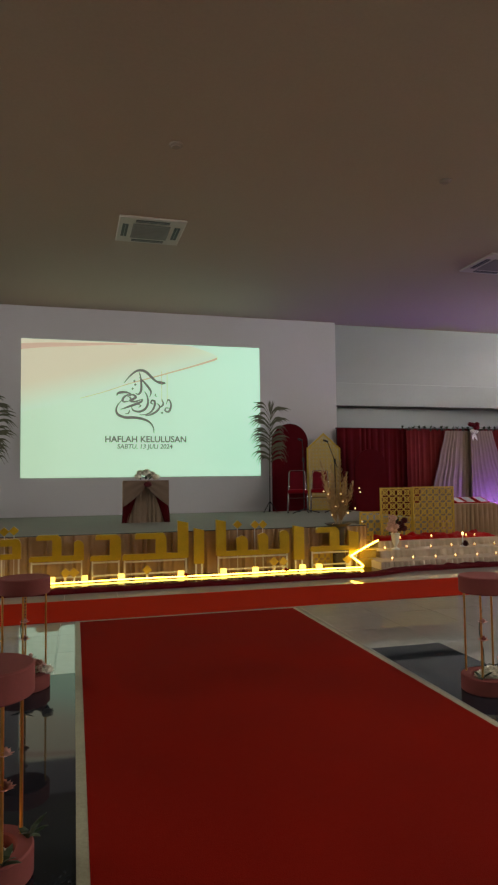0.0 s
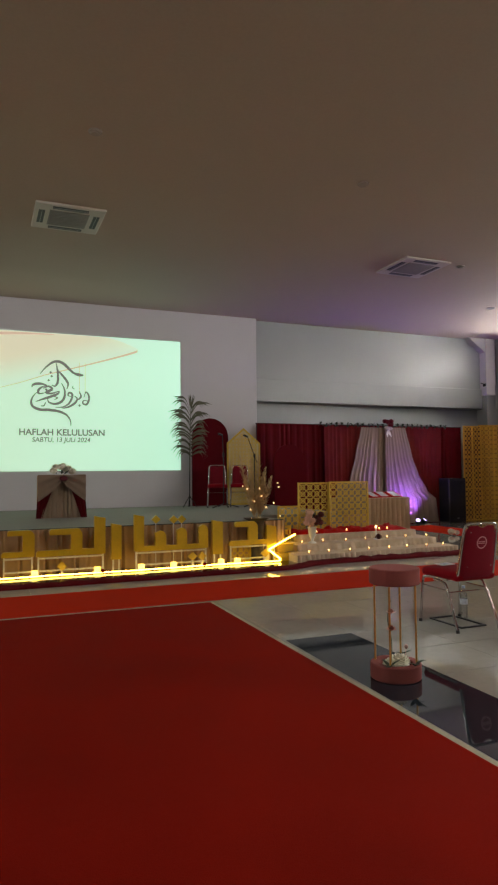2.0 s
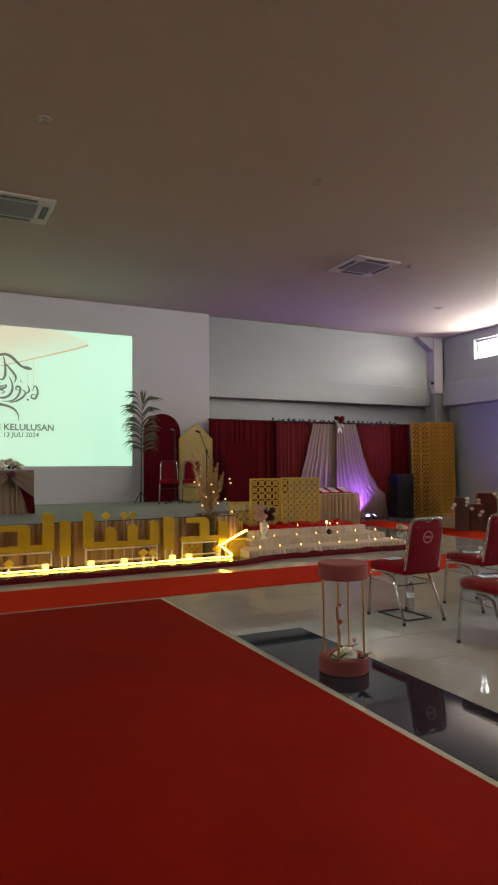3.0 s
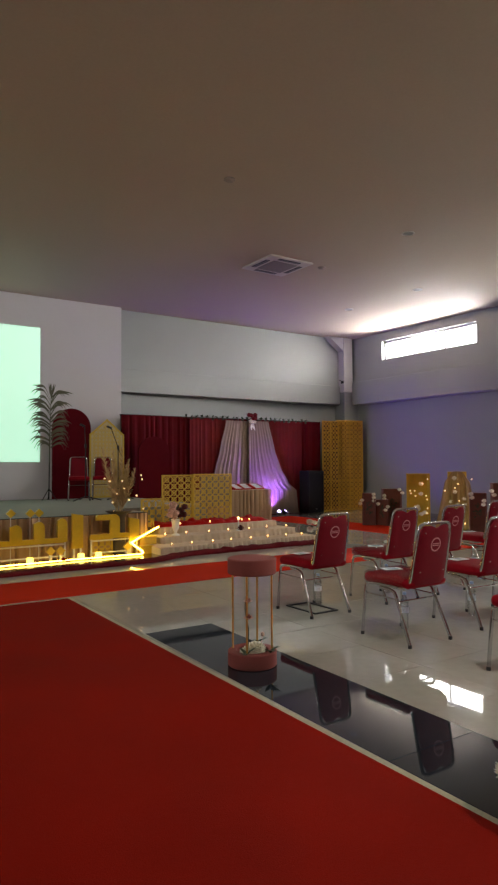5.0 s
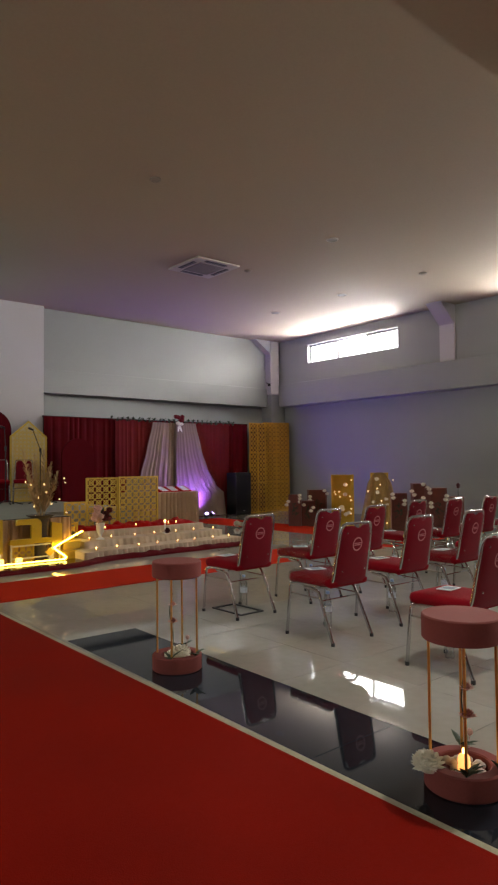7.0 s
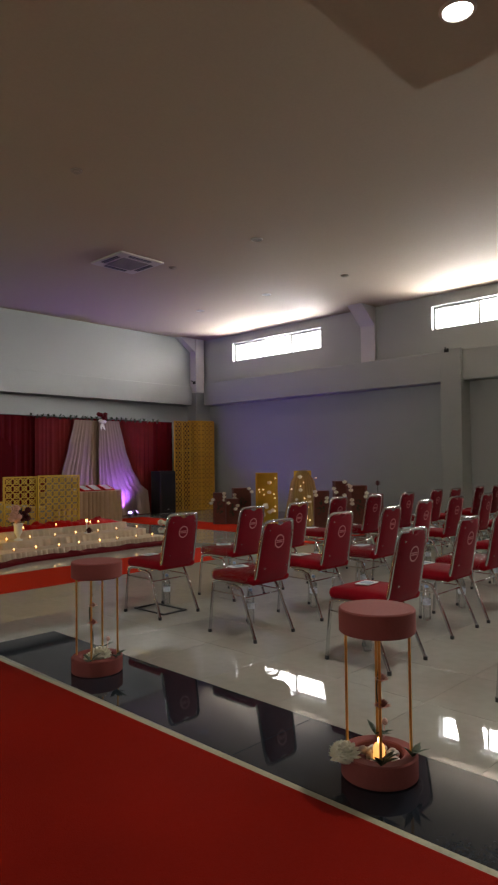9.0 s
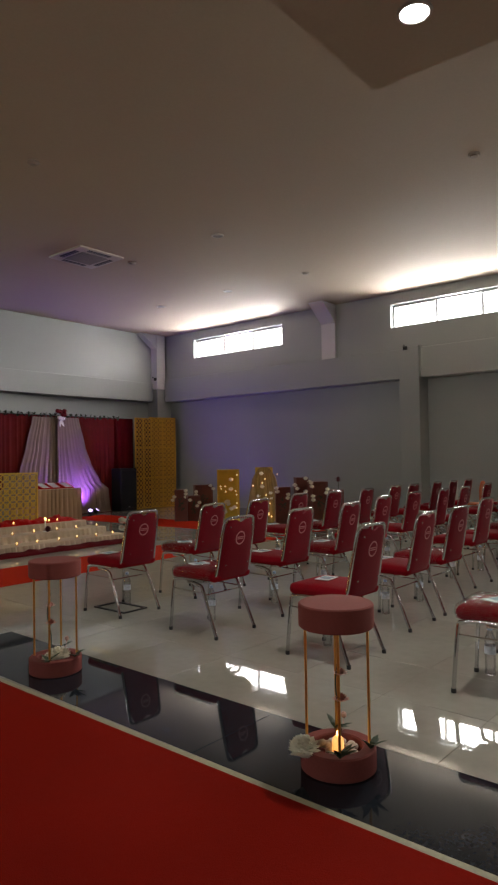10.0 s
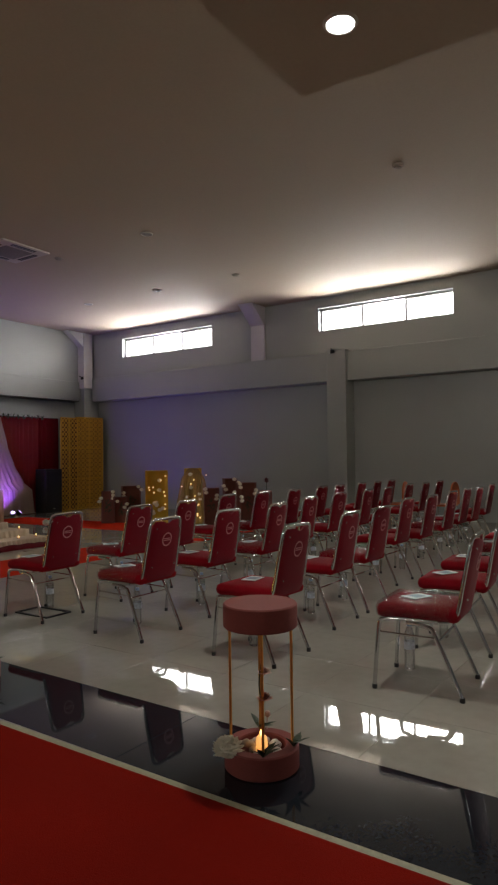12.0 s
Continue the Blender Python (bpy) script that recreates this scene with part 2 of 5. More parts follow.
def abox(bm, x0, x1, y0, y1, z0, z1, bevel=0.0):
    v = [bm.verts.new(p) for p in ((x0, y0, z0), (x1, y0, z0), (x1, y1, z0), (x0, y1, z0), (x0, y0, z1), (x1, y0, z1), (x1, y1, z1), (x0, y1, z1))]
    f = [bm.faces.new([v[i] for i in q]) for q in ((3, 2, 1, 0), (4, 5, 6, 7), (0, 1, 5, 4), (1, 2, 6, 5), (2, 3, 7, 6), (3, 0, 4, 7))]
    if bevel:
        es = {e for q in f for e in q.edges}
        bmesh.ops.bevel(bm, geom=list(es), offset=bevel, segments=2, affect="EDGES", profile=0.5)
    return bm


def box(x0, x1, y0, y1, z0, z1, bevel=0.0):
    return abox(bmesh.new(), x0, x1, y0, y1, z0, z1, bevel)


def alathe(bm, profile, seg=24, c=(0, 0, 0), closed=True):
    rings = []
    for r, z in profile:
        if r < 1e-5:
            rings.append([bm.verts.new((c[0], c[1], c[2] + z))])
        else:
            rings.append([bm.verts.new((c[0] + r * math.cos(2 * math.pi * i / seg), c[1] + r * math.sin(2 * math.pi * i / seg), c[2] + z)) for i in range(seg)])
    for a, b in zip(rings, rings[1:]):
        for i in range(seg):
            j = (i + 1) % seg
            if len(a) == 1 and len(b) == 1:
                continue
            if len(a) == 1:
                bm.faces.new((a[0], b[i], b[j]))
            elif len(b) == 1:
                bm.faces.new((a[i], a[j], b[0]))
            else:
                bm.faces.new((a[i], a[j], b[j], b[i]))
    return bm


def lathe(profile, seg=24, c=(0, 0, 0)):
    return alathe(bmesh.new(), profile, seg, c)


def disc_profile(r, z0, z1, b=0.006):
    return [(0, z0), (r - b, z0), (r, z0 + b), (r, z1 - b), (r - b, z1), (0, z1)]


def bend(points, steps=5):
    """A smooth line through the given points."""
    p = [Vector(q) for q in points]
    out = []
    for i in range(len(p) - 1):
        a, b, c, d = p[max(0, i - 1)], p[i], p[i + 1], p[min(len(p) - 1, i + 2)]
        for k in range(steps):
            t = k / steps
            out.append(0.5 * ((2 * b) + (c - a) * t + (2 * a - 5 * b + 4 * c - d) * t * t + (3 * b - a - 3 * c + d) * t ** 3))
    return out + [p[-1]]


def atube(bm, pts, r, seg=8, r_end=None):
    pts = [Vector(p) for p in pts]
    n = len(pts)
    rings = []
    up = None
    for i, p in enumerate(pts):
        d = (pts[min(i + 1, n - 1)] - pts[max(i - 1, 0)]).normalized()
        if up is None:
            up = d.orthogonal().normalized()
        up = (up - d * up.dot(d))
        up = up.normalized() if up.length > 1e-6 else d.orthogonal().normalized()
        side = d.cross(up)
        rad = r if r_end is None else r + (r_end - r) * i / (n - 1)
        rings.append([bm.verts.new(p + rad * (math.cos(2 * math.pi * k / seg) * up + math.sin(2 * math.pi * k / seg) * side)) for k in range(seg)])
    for a, b in zip(rings, rings[1:]):
        for k in range(seg):
            bm.faces.new((a[k], a[(k + 1) % seg], b[(k + 1) % seg], b[k]))
    bm.faces.new(rings[0][::-1])
    bm.faces.new(rings[-1])
    return bm


def tube(pts, r, seg=8, r_end=None):
    return atube(bmesh.new(), pts, r, seg, r_end)


def apoly(bm, pts, y0, y1):
    """A flat outline in x and z, given depth along y."""
    a = [bm.verts.new((x, y0, z)) for x, z in pts]
    b = [bm.verts.new((x, y1, z)) for x, z in pts]
    bm.faces.new(a)
    bm.faces.new(b[::-1])
    n = len(pts)
    for i in range(n):
        bm.faces.new((a[i], b[i], b[(i + 1) % n], a[(i + 1) % n]))
    return bm


def poly(pts, y0, y1):
    return apoly(bmesh.new(), pts, y0, y1)


def ablob(bm, c, r, sub=1, squash=1.0, jitter=0.0, rng=random):
    g = bmesh.ops.create_icosphere(bm, subdivisions=sub, radius=r)
    for v in g["verts"]:
        k = 1 + rng.uniform(-jitter, jitter)
        v.co = Vector((v.co.x * k + c[0], v.co.y * k + c[1], v.co.z * k * squash + c[2]))
    return bm


def aleaf(bm, base, tip, width, droop=0.0, up=(0, 0, 1)):
    """A pointed leaf with a fold along its middle."""
    a, b = Vector(base), Vector(tip)
    d = b - a
    s = d.cross(Vector(up))
    s = s.normalized() if s.length > 1e-6 else Vector((1, 0, 0))
    n = s.cross(d).normalized()
    mids = [a, a + d * 0.35 + n * width * 0.3, a + d * 0.7 + n * (width * 0.2 - droop * 0.4), b - n * droop]
    w = (0.15, 1.0, 0.75, 0.0)
    mv = [bm.verts.new(m) for m in mids]
    lv = [bm.verts.new(m + s * width * 0.5 * k - n * width * 0.12 * k) for m, k in zip(mids[:3], w)]
    rv = [bm.verts.new(m - s * width * 0.5 * k - n * width * 0.12 * k) for m, k in zip(mids[:3], w)]
    for i in range(2):
        bm.faces.new((mv[i], mv[i + 1], lv[i + 1], lv[i]))
        bm.faces.new((mv[i + 1], mv[i], rv[i], rv[i + 1]))
    bm.faces.new((mv[2], mv[3], lv[2]))
    bm.faces.new((mv[3], mv[2], rv[2]))
    return bm


def aflower(bm, c, r, rng, layers=3, petals=9):
    """A round bloom of layered petals, opening upwards."""
    c = Vector(c)
    for k in range(layers):
        tilt = 0.25 + 0.9 * k / max(1, layers - 1)
        for i in range(petals):
            a = 2 * math.pi * (i + 0.5 * k) / petals + rng.uniform(-0.15, 0.15)
            out = Vector((math.cos(a), math.sin(a), 0))
            tip = c + r * (out * math.cos(tilt) * (1 - 0.25 * k / layers) + Vector((0, 0, math.sin(tilt) * 0.9)))
            aleaf(bm, c + out * r * 0.08, tip, r * 0.55, droop=-0.1 * r)
    return bm


def sheet(x0, x1, z0, z1, y, depth, folds, seed, nx=None, nz=8, flare=0.0):
    """A hanging pleated cloth in the plane y; the folds grow towards the hem."""
    rng = random.Random(seed)
    nx = nx or max(12, folds * 8)
    ph = [rng.uniform(0, 6.28) for _ in range(4)]
    bm = bmesh.new()
    rows = []
    for j in range(nz + 1):
        v = j / nz
        row = []
        for i in range(nx + 1):
            u = i / nx
            w = u * folds * 2 * math.pi + 1.7 * math.sin(u * 7.3 + ph[0]) + 0.9 * math.sin(u * 17 + ph[1])
            amp = depth * (0.55 + 0.45 * (1 - v)) * (0.75 + 0.25 * math.sin(u * 11 + ph[2]))
            off = amp * (math.sin(w) + 0.25 * math.sin(2 * w + ph[3]))
            xx = x0 + (x1 - x0) * u + flare * (1 - v) * (u - 0.5) * 2
            row.append(bm.verts.new((xx, y + off, z0 + (z1 - z0) * v)))
        rows.append(row)
    for a, b in zip(rows, rows[1:]):
        for i in range(nx):
            bm.faces.new((a[i], a[i + 1], b[i + 1], b[i]))
    return bm


def thick(ob, t=0.004):
    md = ob.modifiers.new("thickness", "SOLIDIFY")
    md.thickness, md.offset = t, 0
    return ob


def setting(name, bm, material, label, category):
    return tagged(part(name, bm, material, None), label, category, kind="structure")


def lettering(name, text, width, parent, material, m, slant=0.0, bold=0.004):
    """Words as a flat mesh in the built-in type."""
    cu = bpy.data.curves.new(name, "FONT")
    cu.body, cu.size, cu.align_x, cu.extrude, cu.offset, cu.shear = text, 0.2, "CENTER", 0.001, bold, slant
    tmp = bpy.data.objects.new(name, cu)
    scene.collection.objects.link(tmp)
    me = bpy.data.meshes.new_from_object(tmp.evaluated_get(bpy.context.evaluated_depsgraph_get()))
    bpy.data.objects.remove(tmp)
    bpy.data.curves.remove(cu)
    me.name = name
    xs = [v.co.x for v in me.vertices]
    k = width / (max(xs) - min(xs))
    for v in me.vertices:
        v.co = (v.co.x * k, v.co.y * k, v.co.z)
    me.materials.clear()
    me.materials.append(material)
    return piece(me, name, parent, m)


def abloom(bm, c, r, rng, n=70):
    """A full double bloom: narrow petals all over a dome."""
    c = Vector(c)
    ablob(bm, c, r * 0.66, 2, 0.85, 0.06, rng)
    for k in range(n):
        u = (k + 0.5) / n
        el = math.asin(1 - u * 1.6)
        a = k * 2.39996
        d = Vector((math.cos(a) * math.cos(el), math.sin(a) * math.cos(el), math.sin(el) * 0.75))
        aleaf(bm, c + d * r * 0.45, c + d * r * rng.uniform(0.88, 1.05), r * 0.50, droop=-0.22 * r)
    return bm


def skirting(x0, x1, z0, z1, y, pleat, seed):
    """A box-pleated cloth: flat runs parted by narrow grooves."""
    rng = random.Random(seed)
    marks, x = [], x0
    while x < x1:
        x += pleat * rng.uniform(0.7, 1.35)
        marks.append((x, rng.uniform(0.025, 0.05), rng.uniform(0.010, 0.022), rng.uniform(-0.02, 0.02)))
    n = int((x1 - x0) / 0.018)
    bm = bmesh.new()
    rows = []
    k0 = 0
    for j in range(6):
        v = j / 5
        row = []
        for i in range(n + 1):
            x = x0 + (x1 - x0) * i / n
            off = 0.006 * math.sin(x * 9 + v) + 0.004 * math.sin(x * 23)
            for (mx, dep, wid, lean) in marks:
                d = x - mx - lean * (1 - v)
                if abs(d) < 0.08:
                    off += dep * (0.5 + 0.5 * (1 - v)) * math.exp(-(d / wid) ** 2) - 0.4 * dep * math.exp(-((abs(d) - 0.035) / 0.018) ** 2)
            row.append(bm.verts.new((x, y + off, z0 + (z1 - z0) * v)))
        rows.append(row)
    for a, c in zip(rows, rows[1:]):
        for i in range(n):
            bm.faces.new((a[i], a[i + 1], c[i + 1], c[i]))
    return bm

# ---- the large structure ----
XE, YN = 13.55, 14.5          # faces of the upper east wall and the upper north wall
XW, YS = -9.0, -11.0
setting("floor", box(XW, XE + 0.4, YS, YN + 0.6, -0.2, -0.008), M_GROUT, "screed bed under the polished floor tiles", "floor")

setting("ceiling", box(XW - 0.3, XE + 0.6, YS - 0.3, YN + 0.8, ROOM_TOP, ROOM_TOP + 0.15), M_CEIL, "plain painted flat ceiling of the hall", "ceiling")
setting("ceiling_soffit", box(XW, 4.13, YS, 2.10, 3.90, ROOM_TOP), M_CEIL, "lowered boxed ceiling with round downlights", "ceiling")

# north: white projection wall, grey wall with a deep beam
setting("wall_north_white", box(-6.0, 6.14, 14.3, 14.9, 0.0, ROOM_TOP), M_WHITE, "smooth white wall behind the stage", "wall")
setting("wall_north_west", box(XW, -6.0, 14.3, 14.9, 0.0, ROOM_TOP), M_GREY, "grey painted wall beside the stage", "wall")
bm = bmesh.new()
abox(bm, 6.14, XE + 0.4, YN + 0.25, YN + 0.6, 0, 3.2)
abox(bm, 6.14, XE + 0.4, YN, YN + 0.6, 3.2, ROOM_TOP)
setting("wall_north_grey", bm, M_GREY, "grey painted wall, set back below the beam", "wall")
setting("beam_north", box(6.14, 13.12, YN - 0.06, YN + 0.25, 3.07, 3.62, 0.01), M_GREY, "grey concrete beam along the wall", "beam")
bm = bmesh.new()
abox(bm, 13.12, 13.46, 14.25, YN + 0.25, 3.45, ROOM_TOP, 0.01)
apoly(bm, [(13.12, 4.65), (13.12, ROOM_TOP), (12.55, ROOM_TOP)], 14.28, YN)
setting("column_corner", bm, M_WHITE, "pale corner column with a haunch under the ceiling", "column")

setting("column_corner_lower", box(13.20, 13.75, 14.33, YN + 0.25, 0, 3.45, 0.01), M_GREY, "grey corner column below the beam", "column")

# east: wall with high windows, beam, columns
bm = bmesh.new()
abox(bm, XE + 0.2, XE + 0.6, YS, YN + 0.6, 0, 3.2)
abox(bm, XE, XE + 0.35, YS, YN + 0.6, 3.2, 4.27)
abox(bm, XE, XE + 0.35, YS, YN + 0.6, 4.80, ROOM_TOP)
ends = [YS] + [v for w in sorted(EAST_WINDOWS) for v in w] + [YN + 0.6]
for a, b in zip(ends[::2], ends[1::2]):
    abox(bm, XE, XE + 0.35, a, b, 4.27, 4.80)
setting("wall_east", bm, M_GREY, "grey painted side wall with high strip windows", "wall")
setting("beam_east", box(XE - 0.13, XE + 0.2, YS, 14.24, 3.07, 3.73, 0.01), M_GREY, "grey concrete beam along the side wall", "beam")


def pillar(y0, y1):
    return setting("pillar", box(XE - 0.24, XE + 0.2, y0, y1, 0, 3.76, 0.012), M_GREY, "grey square pillar against the side wall", "column")


pillar(6.1, 6.57)
pillar(-0.2, 0.27)


def haunched_column(y0, y1):
    bm = bmesh.new()
    abox(bm, XE - 0.06, XE, y0, y1, 3.73, ROOM_TOP, 0.01)
    apoly(bm, [(XE - 0.06, 4.60), (XE - 0.06, ROOM_TOP), (XE - 0.60, ROOM_TOP)], y0, y1)
    return setting("column_upper", bm, M_WHITE, "pale upper column with a haunch under the ceiling", "column")


haunched_column(8.32, 8.72)
haunched_column(2.05, 2.45)


def window_unit(name, x, y0, y1, face):
    """A strip window of three sliding lights in an aluminium frame."""
    w = tagged(new(name), "high strip window, bright with daylight, in a pale frame", "window", kind="structure")
    w.matrix_basis = pose(x, (y0 + y1) / 2, 4.27)
    h, half = 0.53, (y1 - y0) / 2
    bm = bmesh.new()
    abox(bm, -0.03, 0.03, -half, half, 0, 0.035)
    abox(bm, -0.03, 0.03, -half, half, h - 0.035, h)
    for a in (-half, half - 0.035):
        abox(bm, -0.03, 0.03, a, a + 0.035, 0, h)
    part("window_frame", bm, M_ALU, w)
    part("window_sill", box(-0.10 * face, 0.05 * face, -half, half, -0.02, 0.0), M_WHITE, w)
    third = (2 * half - 0.07) / 3
    for k in range(3):
        a = -half + 0.035 + k * third
        p = part("pane", box(-0.003, 0.003, a + 0.012, a + third - 0.012, 0.03, h - 0.03), M_PANE, w)
        p.visible_shadow = False
        if k != 1:
            part("sash", box(-0.05, -0.03, a + 0.005, a + third - 0.005, h - 0.058, h), M_ALU, w, "pale sash rail")
        if k:
            part("mullion", box(-0.028, 0.028, a - 0.024, a + 0.024, 0.035, h - 0.035), M_ALU, w)
    return w


# the last two stand unseen behind the camera, added for fill light
for i, (y0, y1) in enumerate(EAST_WINDOWS):
    window_unit("window_%d" % (i + 1), XE + 0.16, y0, y1, 1)

for y0, y1 in EAST_WINDOWS:
    setting("backdrop", box(16.6, 16.62, y0 * 1.22 - 1.5, y1 * 1.22 + 1.5, 3.9, 7.6), M_DAYSKY, "bright overcast sky outside the window", "sky")

# west and south, which close the hall behind the camera; the west windows are added for light
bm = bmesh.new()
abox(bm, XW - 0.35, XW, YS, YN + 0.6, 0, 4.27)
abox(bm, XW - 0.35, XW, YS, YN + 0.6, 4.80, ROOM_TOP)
ends = [YS] + [v for w in sorted(ADDED_WEST_WINDOWS) for v in w] + [YN + 0.6]
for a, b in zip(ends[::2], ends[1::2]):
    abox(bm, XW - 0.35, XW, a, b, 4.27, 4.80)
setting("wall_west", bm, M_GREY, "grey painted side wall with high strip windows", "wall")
# unseen window units, made up to hold the west fill lamps
for i, (y0, y1) in enumerate(ADDED_WEST_WINDOWS):
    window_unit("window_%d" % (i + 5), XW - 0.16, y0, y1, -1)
setting("wall_south", box(XW - 0.35, XE + 0.6, YS - 0.3, YS, 0, ROOM_TOP), M_GREY, "plain grey end wall", "wall")

# stage
STAGE_Z, STAGE_Y = 0.60, 9.32
setting("stage", abox(box(-8.5, 4.45, STAGE_Y, 10.35, 0.0, STAGE_Z), -8.5, 6.14, 10.352, 14.3, 0.0, STAGE_Z), M_STAGE, "raised stage covered with grey-green carpet", "stage")
setting("stage_nosing", box(-8.5, 4.45, STAGE_Y - 0.012, STAGE_Y + 0.03, STAGE_Z - 0.03, STAGE_Z + 0.004), M_RUBBER, "dark trim along the stage edge", "trim")
sk = setting("stage_skirt", skirting(-8.5, 4.45, 0.0, STAGE_Z - 0.002, STAGE_Y - 0.06, 0.19, 3), M_SKIRT, "pleated beige cloth skirt along the stage front", "skirt")
smooth(thick(sk), 60)

# carpets
bm = box(0.094, 2.225, YS + 0.5, 6.48, 0.0, 0.006)
bmesh.ops.translate(bm, vec=(-1.16, -6.5, 0), verts=bm.verts)
aisle = setting("aisle_carpet", bm, M_CARPET, "long deep red aisle carpet laid on the tiles", "carpet")
aisle.matrix_basis = pose(1.18, 6.5, 0, 0, 0, -0.52)
for x0, x1, y0, y1 in ((-1.112, -1.066, -17.0, -0.02), (1.065, 1.10, -17.0, -0.02), (-1.10, 1.10, -0.02, 0.008)):
    part("binding_tape", box(x0, x1, y0, y1, 0.0, 0.005), M_BINDING, aisle, "cream edging tape")
setting("cross_runner", box(-8.0, 8.9, 6.56, 7.66, 0.0, 0.006), M_RUNNER, "bright red cross runner before the stage", "carpet")
setting("side_runner", box(9.2, 10.3, 6.6, 13.2, 0.0, 0.006), M_RUNNER, "bright red side runner towards the drapery", "carpet")


# ---- fixtures ----
def cassette(x, y, rz=0):
    """A ceiling cassette air conditioner with four outlets round a grille."""
    t = thing("air_conditioner", x, y, ROOM_TOP, "off-white ceiling cassette air conditioner with grey grille", "air conditioner", "ceiling cassettes", rz)
    part("panel", box(-0.475, 0.475, -0.475, 0.475, -0.035, 0.0, 0.012), M_FITTING, t)
    part("grille", box(-0.27, 0.27, -0.27, 0.27, -0.045, -0.034, 0.004), M_ACGRILLE, t)
    for k in range(9):
        part("slat", box(-0.25, 0.25, -0.245 + k * 0.058, -0.220 + k * 0.058, -0.05, -0.044), M_ACGRILLE, t)
    for k in range(4):
        o = part("outlet", box(-0.24, 0.24, 0.33, 0.415, -0.039, -0.033), M_DARKP, t, "dark air outlet slot")
        o.matrix_basis = pose(0, 0, 0, 0, 0, 90 * k)
        f = part("louvre", box(-0.23, 0.23, 0.369, 0.373, -0.043, -0.038), M_GREYP, t)
        f.matrix_basis = pose(0, 0, 0, 0, 0, 90 * k)
    return t


cassette(1.16, 9.50)
cassette(7.24, 9.62)


def detector(x, y):
    t = thing("smoke_detector", x, y, ROOM_TOP, "small round ceiling detector", "detector", "ceiling detectors")
    smooth(part("base", lathe([(0, 0), (0.075, 0), (0.075, -0.015), (0.06, -0.02), (0, -0.02)], 20), M_DETECTOR, t))
    smooth(part("head", lathe([(0.055, -0.02), (0.045, -0.034), (0, -0.037)], 20), M_DETECTOR, t))
    return t


for x, y in ((8.04, 9.29), (10.80, 7.30), (1.14, 6.96), (4.54, 7.01), (7.98, 2.83)):
    detector(x, y)


def downlight(x, y, z, lit=True):
    t = thing("downlight", x, y, z, "round recessed downlight, " + ("glowing white" if lit else "switched off"), "ceiling lamp", "downlights")
    smooth(part("rim", lathe([(0.082, 0.0), (0.105, 0.0), (0.100, -0.012), (0.085, -0.014), (0.082, -0.004)], 28), M_FITTING, t))
    smooth(part("lens", lathe([(0, -0.006), (0.083, -0.004), (0.083, -0.001), (0, -0.001)], 28), M_DOWN if lit else M_GREYP, t))
    return t


# only the first is seen; the two behind the camera are added lamps
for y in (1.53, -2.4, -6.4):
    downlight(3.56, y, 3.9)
for x, y in ((10.79, 9.37), (10.78, 11.5), (8.01, 7.12)):
    downlight(x, y, ROOM_TOP, False)

# ---- projected picture ----
SX0, SX1, SZ0, SZ1 = -0.95, 4.24, 1.41, 4.34
m = bpy.data.materials.new("projected_picture")
m.use_nodes = True
t = m.node_tree
b = t.nodes["Principled BSDF"]
tc = t.nodes.new("ShaderNodeTexCoord")
sp = t.nodes.new("ShaderNodeSeparateXYZ")
t.links.new(tc.outputs["Object"], sp.inputs[0])
ns = t.nodes.new("ShaderNodeTexNoise")
ns.inputs["Scale"].default_value = 0.7
t.links.new(tc.outputs["Object"], ns.inputs["Vector"])
sm = t.nodes.new("ShaderNodeMath")
sm.operation = "MULTIPLY_ADD"
sm.inputs[1].default_value, sm.inputs[2].default_value = 0.5, -0.25
t.links.new(ns.outputs["Fac"], sm.inputs[0])
ad = t.nodes.new("ShaderNodeMath")
ad.operation = "ADD"
t.links.new(sp.outputs["X"], ad.inputs[0])
t.links.new(sm.outputs[0], ad.inputs[1])
cr = t.nodes.new("ShaderNodeValToRGB")
cr.color_ramp.elements[0].position, cr.color_ramp.elements[0].color = 0.0, (0.52, 0.78, 0.52, 1)
cr.color_ramp.elements[1].position, cr.color_ramp.elements[1].color = 1.0, (0.50, 0.92, 0.66, 1)
mr = t.nodes.new("ShaderNodeMapRange")
mr.inputs["From Min"].default_value, mr.inputs["From Max"].default_value = 0.0, 5.2
t.links.new(ad.outputs[0], mr.inputs["Value"])
t.links.new(mr.outputs[0], cr.inputs[0])
t.links.new(cr.outputs[0], b.inputs["Emission Color"])
b.inputs["Emission Strength"].default_value = 0.85
b.inputs["Base Color"].default_value = (0.5, 0.5, 0.5, 1)
M_SCREEN = m

scr = thing("projected_picture", SX0, 14.29, SZ0, "mint green projected slide with dark calligraphy and title", "projection")
part("slide", box(0, SX1 - SX0, -0.004, 0.006, 0, SZ1 - SZ0), M_SCREEN, scr)
M_PAGE = glow("projected_page", (0.62, 0.72, 0.46), 0.80, (0.5, 0.5, 0.5))
t = M_PAGE.node_tree
b = t.nodes["Principled BSDF"]
tc = t.nodes.new("ShaderNodeTexCoord")
sp = t.nodes.new("ShaderNodeSeparateXYZ")
t.links.new(tc.outputs["Object"], sp.inputs[0])
ln = t.nodes.new("ShaderNodeMath")           # height over the page's lower edge
ln.operation = "MULTIPLY_ADD"
ln.inputs[1].default_value, ln.inputs[2].default_value = -0.29, -1.40
t.links.new(sp.outputs["X"], ln.inputs[0])
up = t.nodes.new("ShaderNodeMath")
up.operation = "ADD"
t.links.new(ln.outputs[0], up.inputs[0])
t.links.new(sp.outputs["Z"], up.inputs[1])
mr = t.nodes.new("ShaderNodeMapRange")
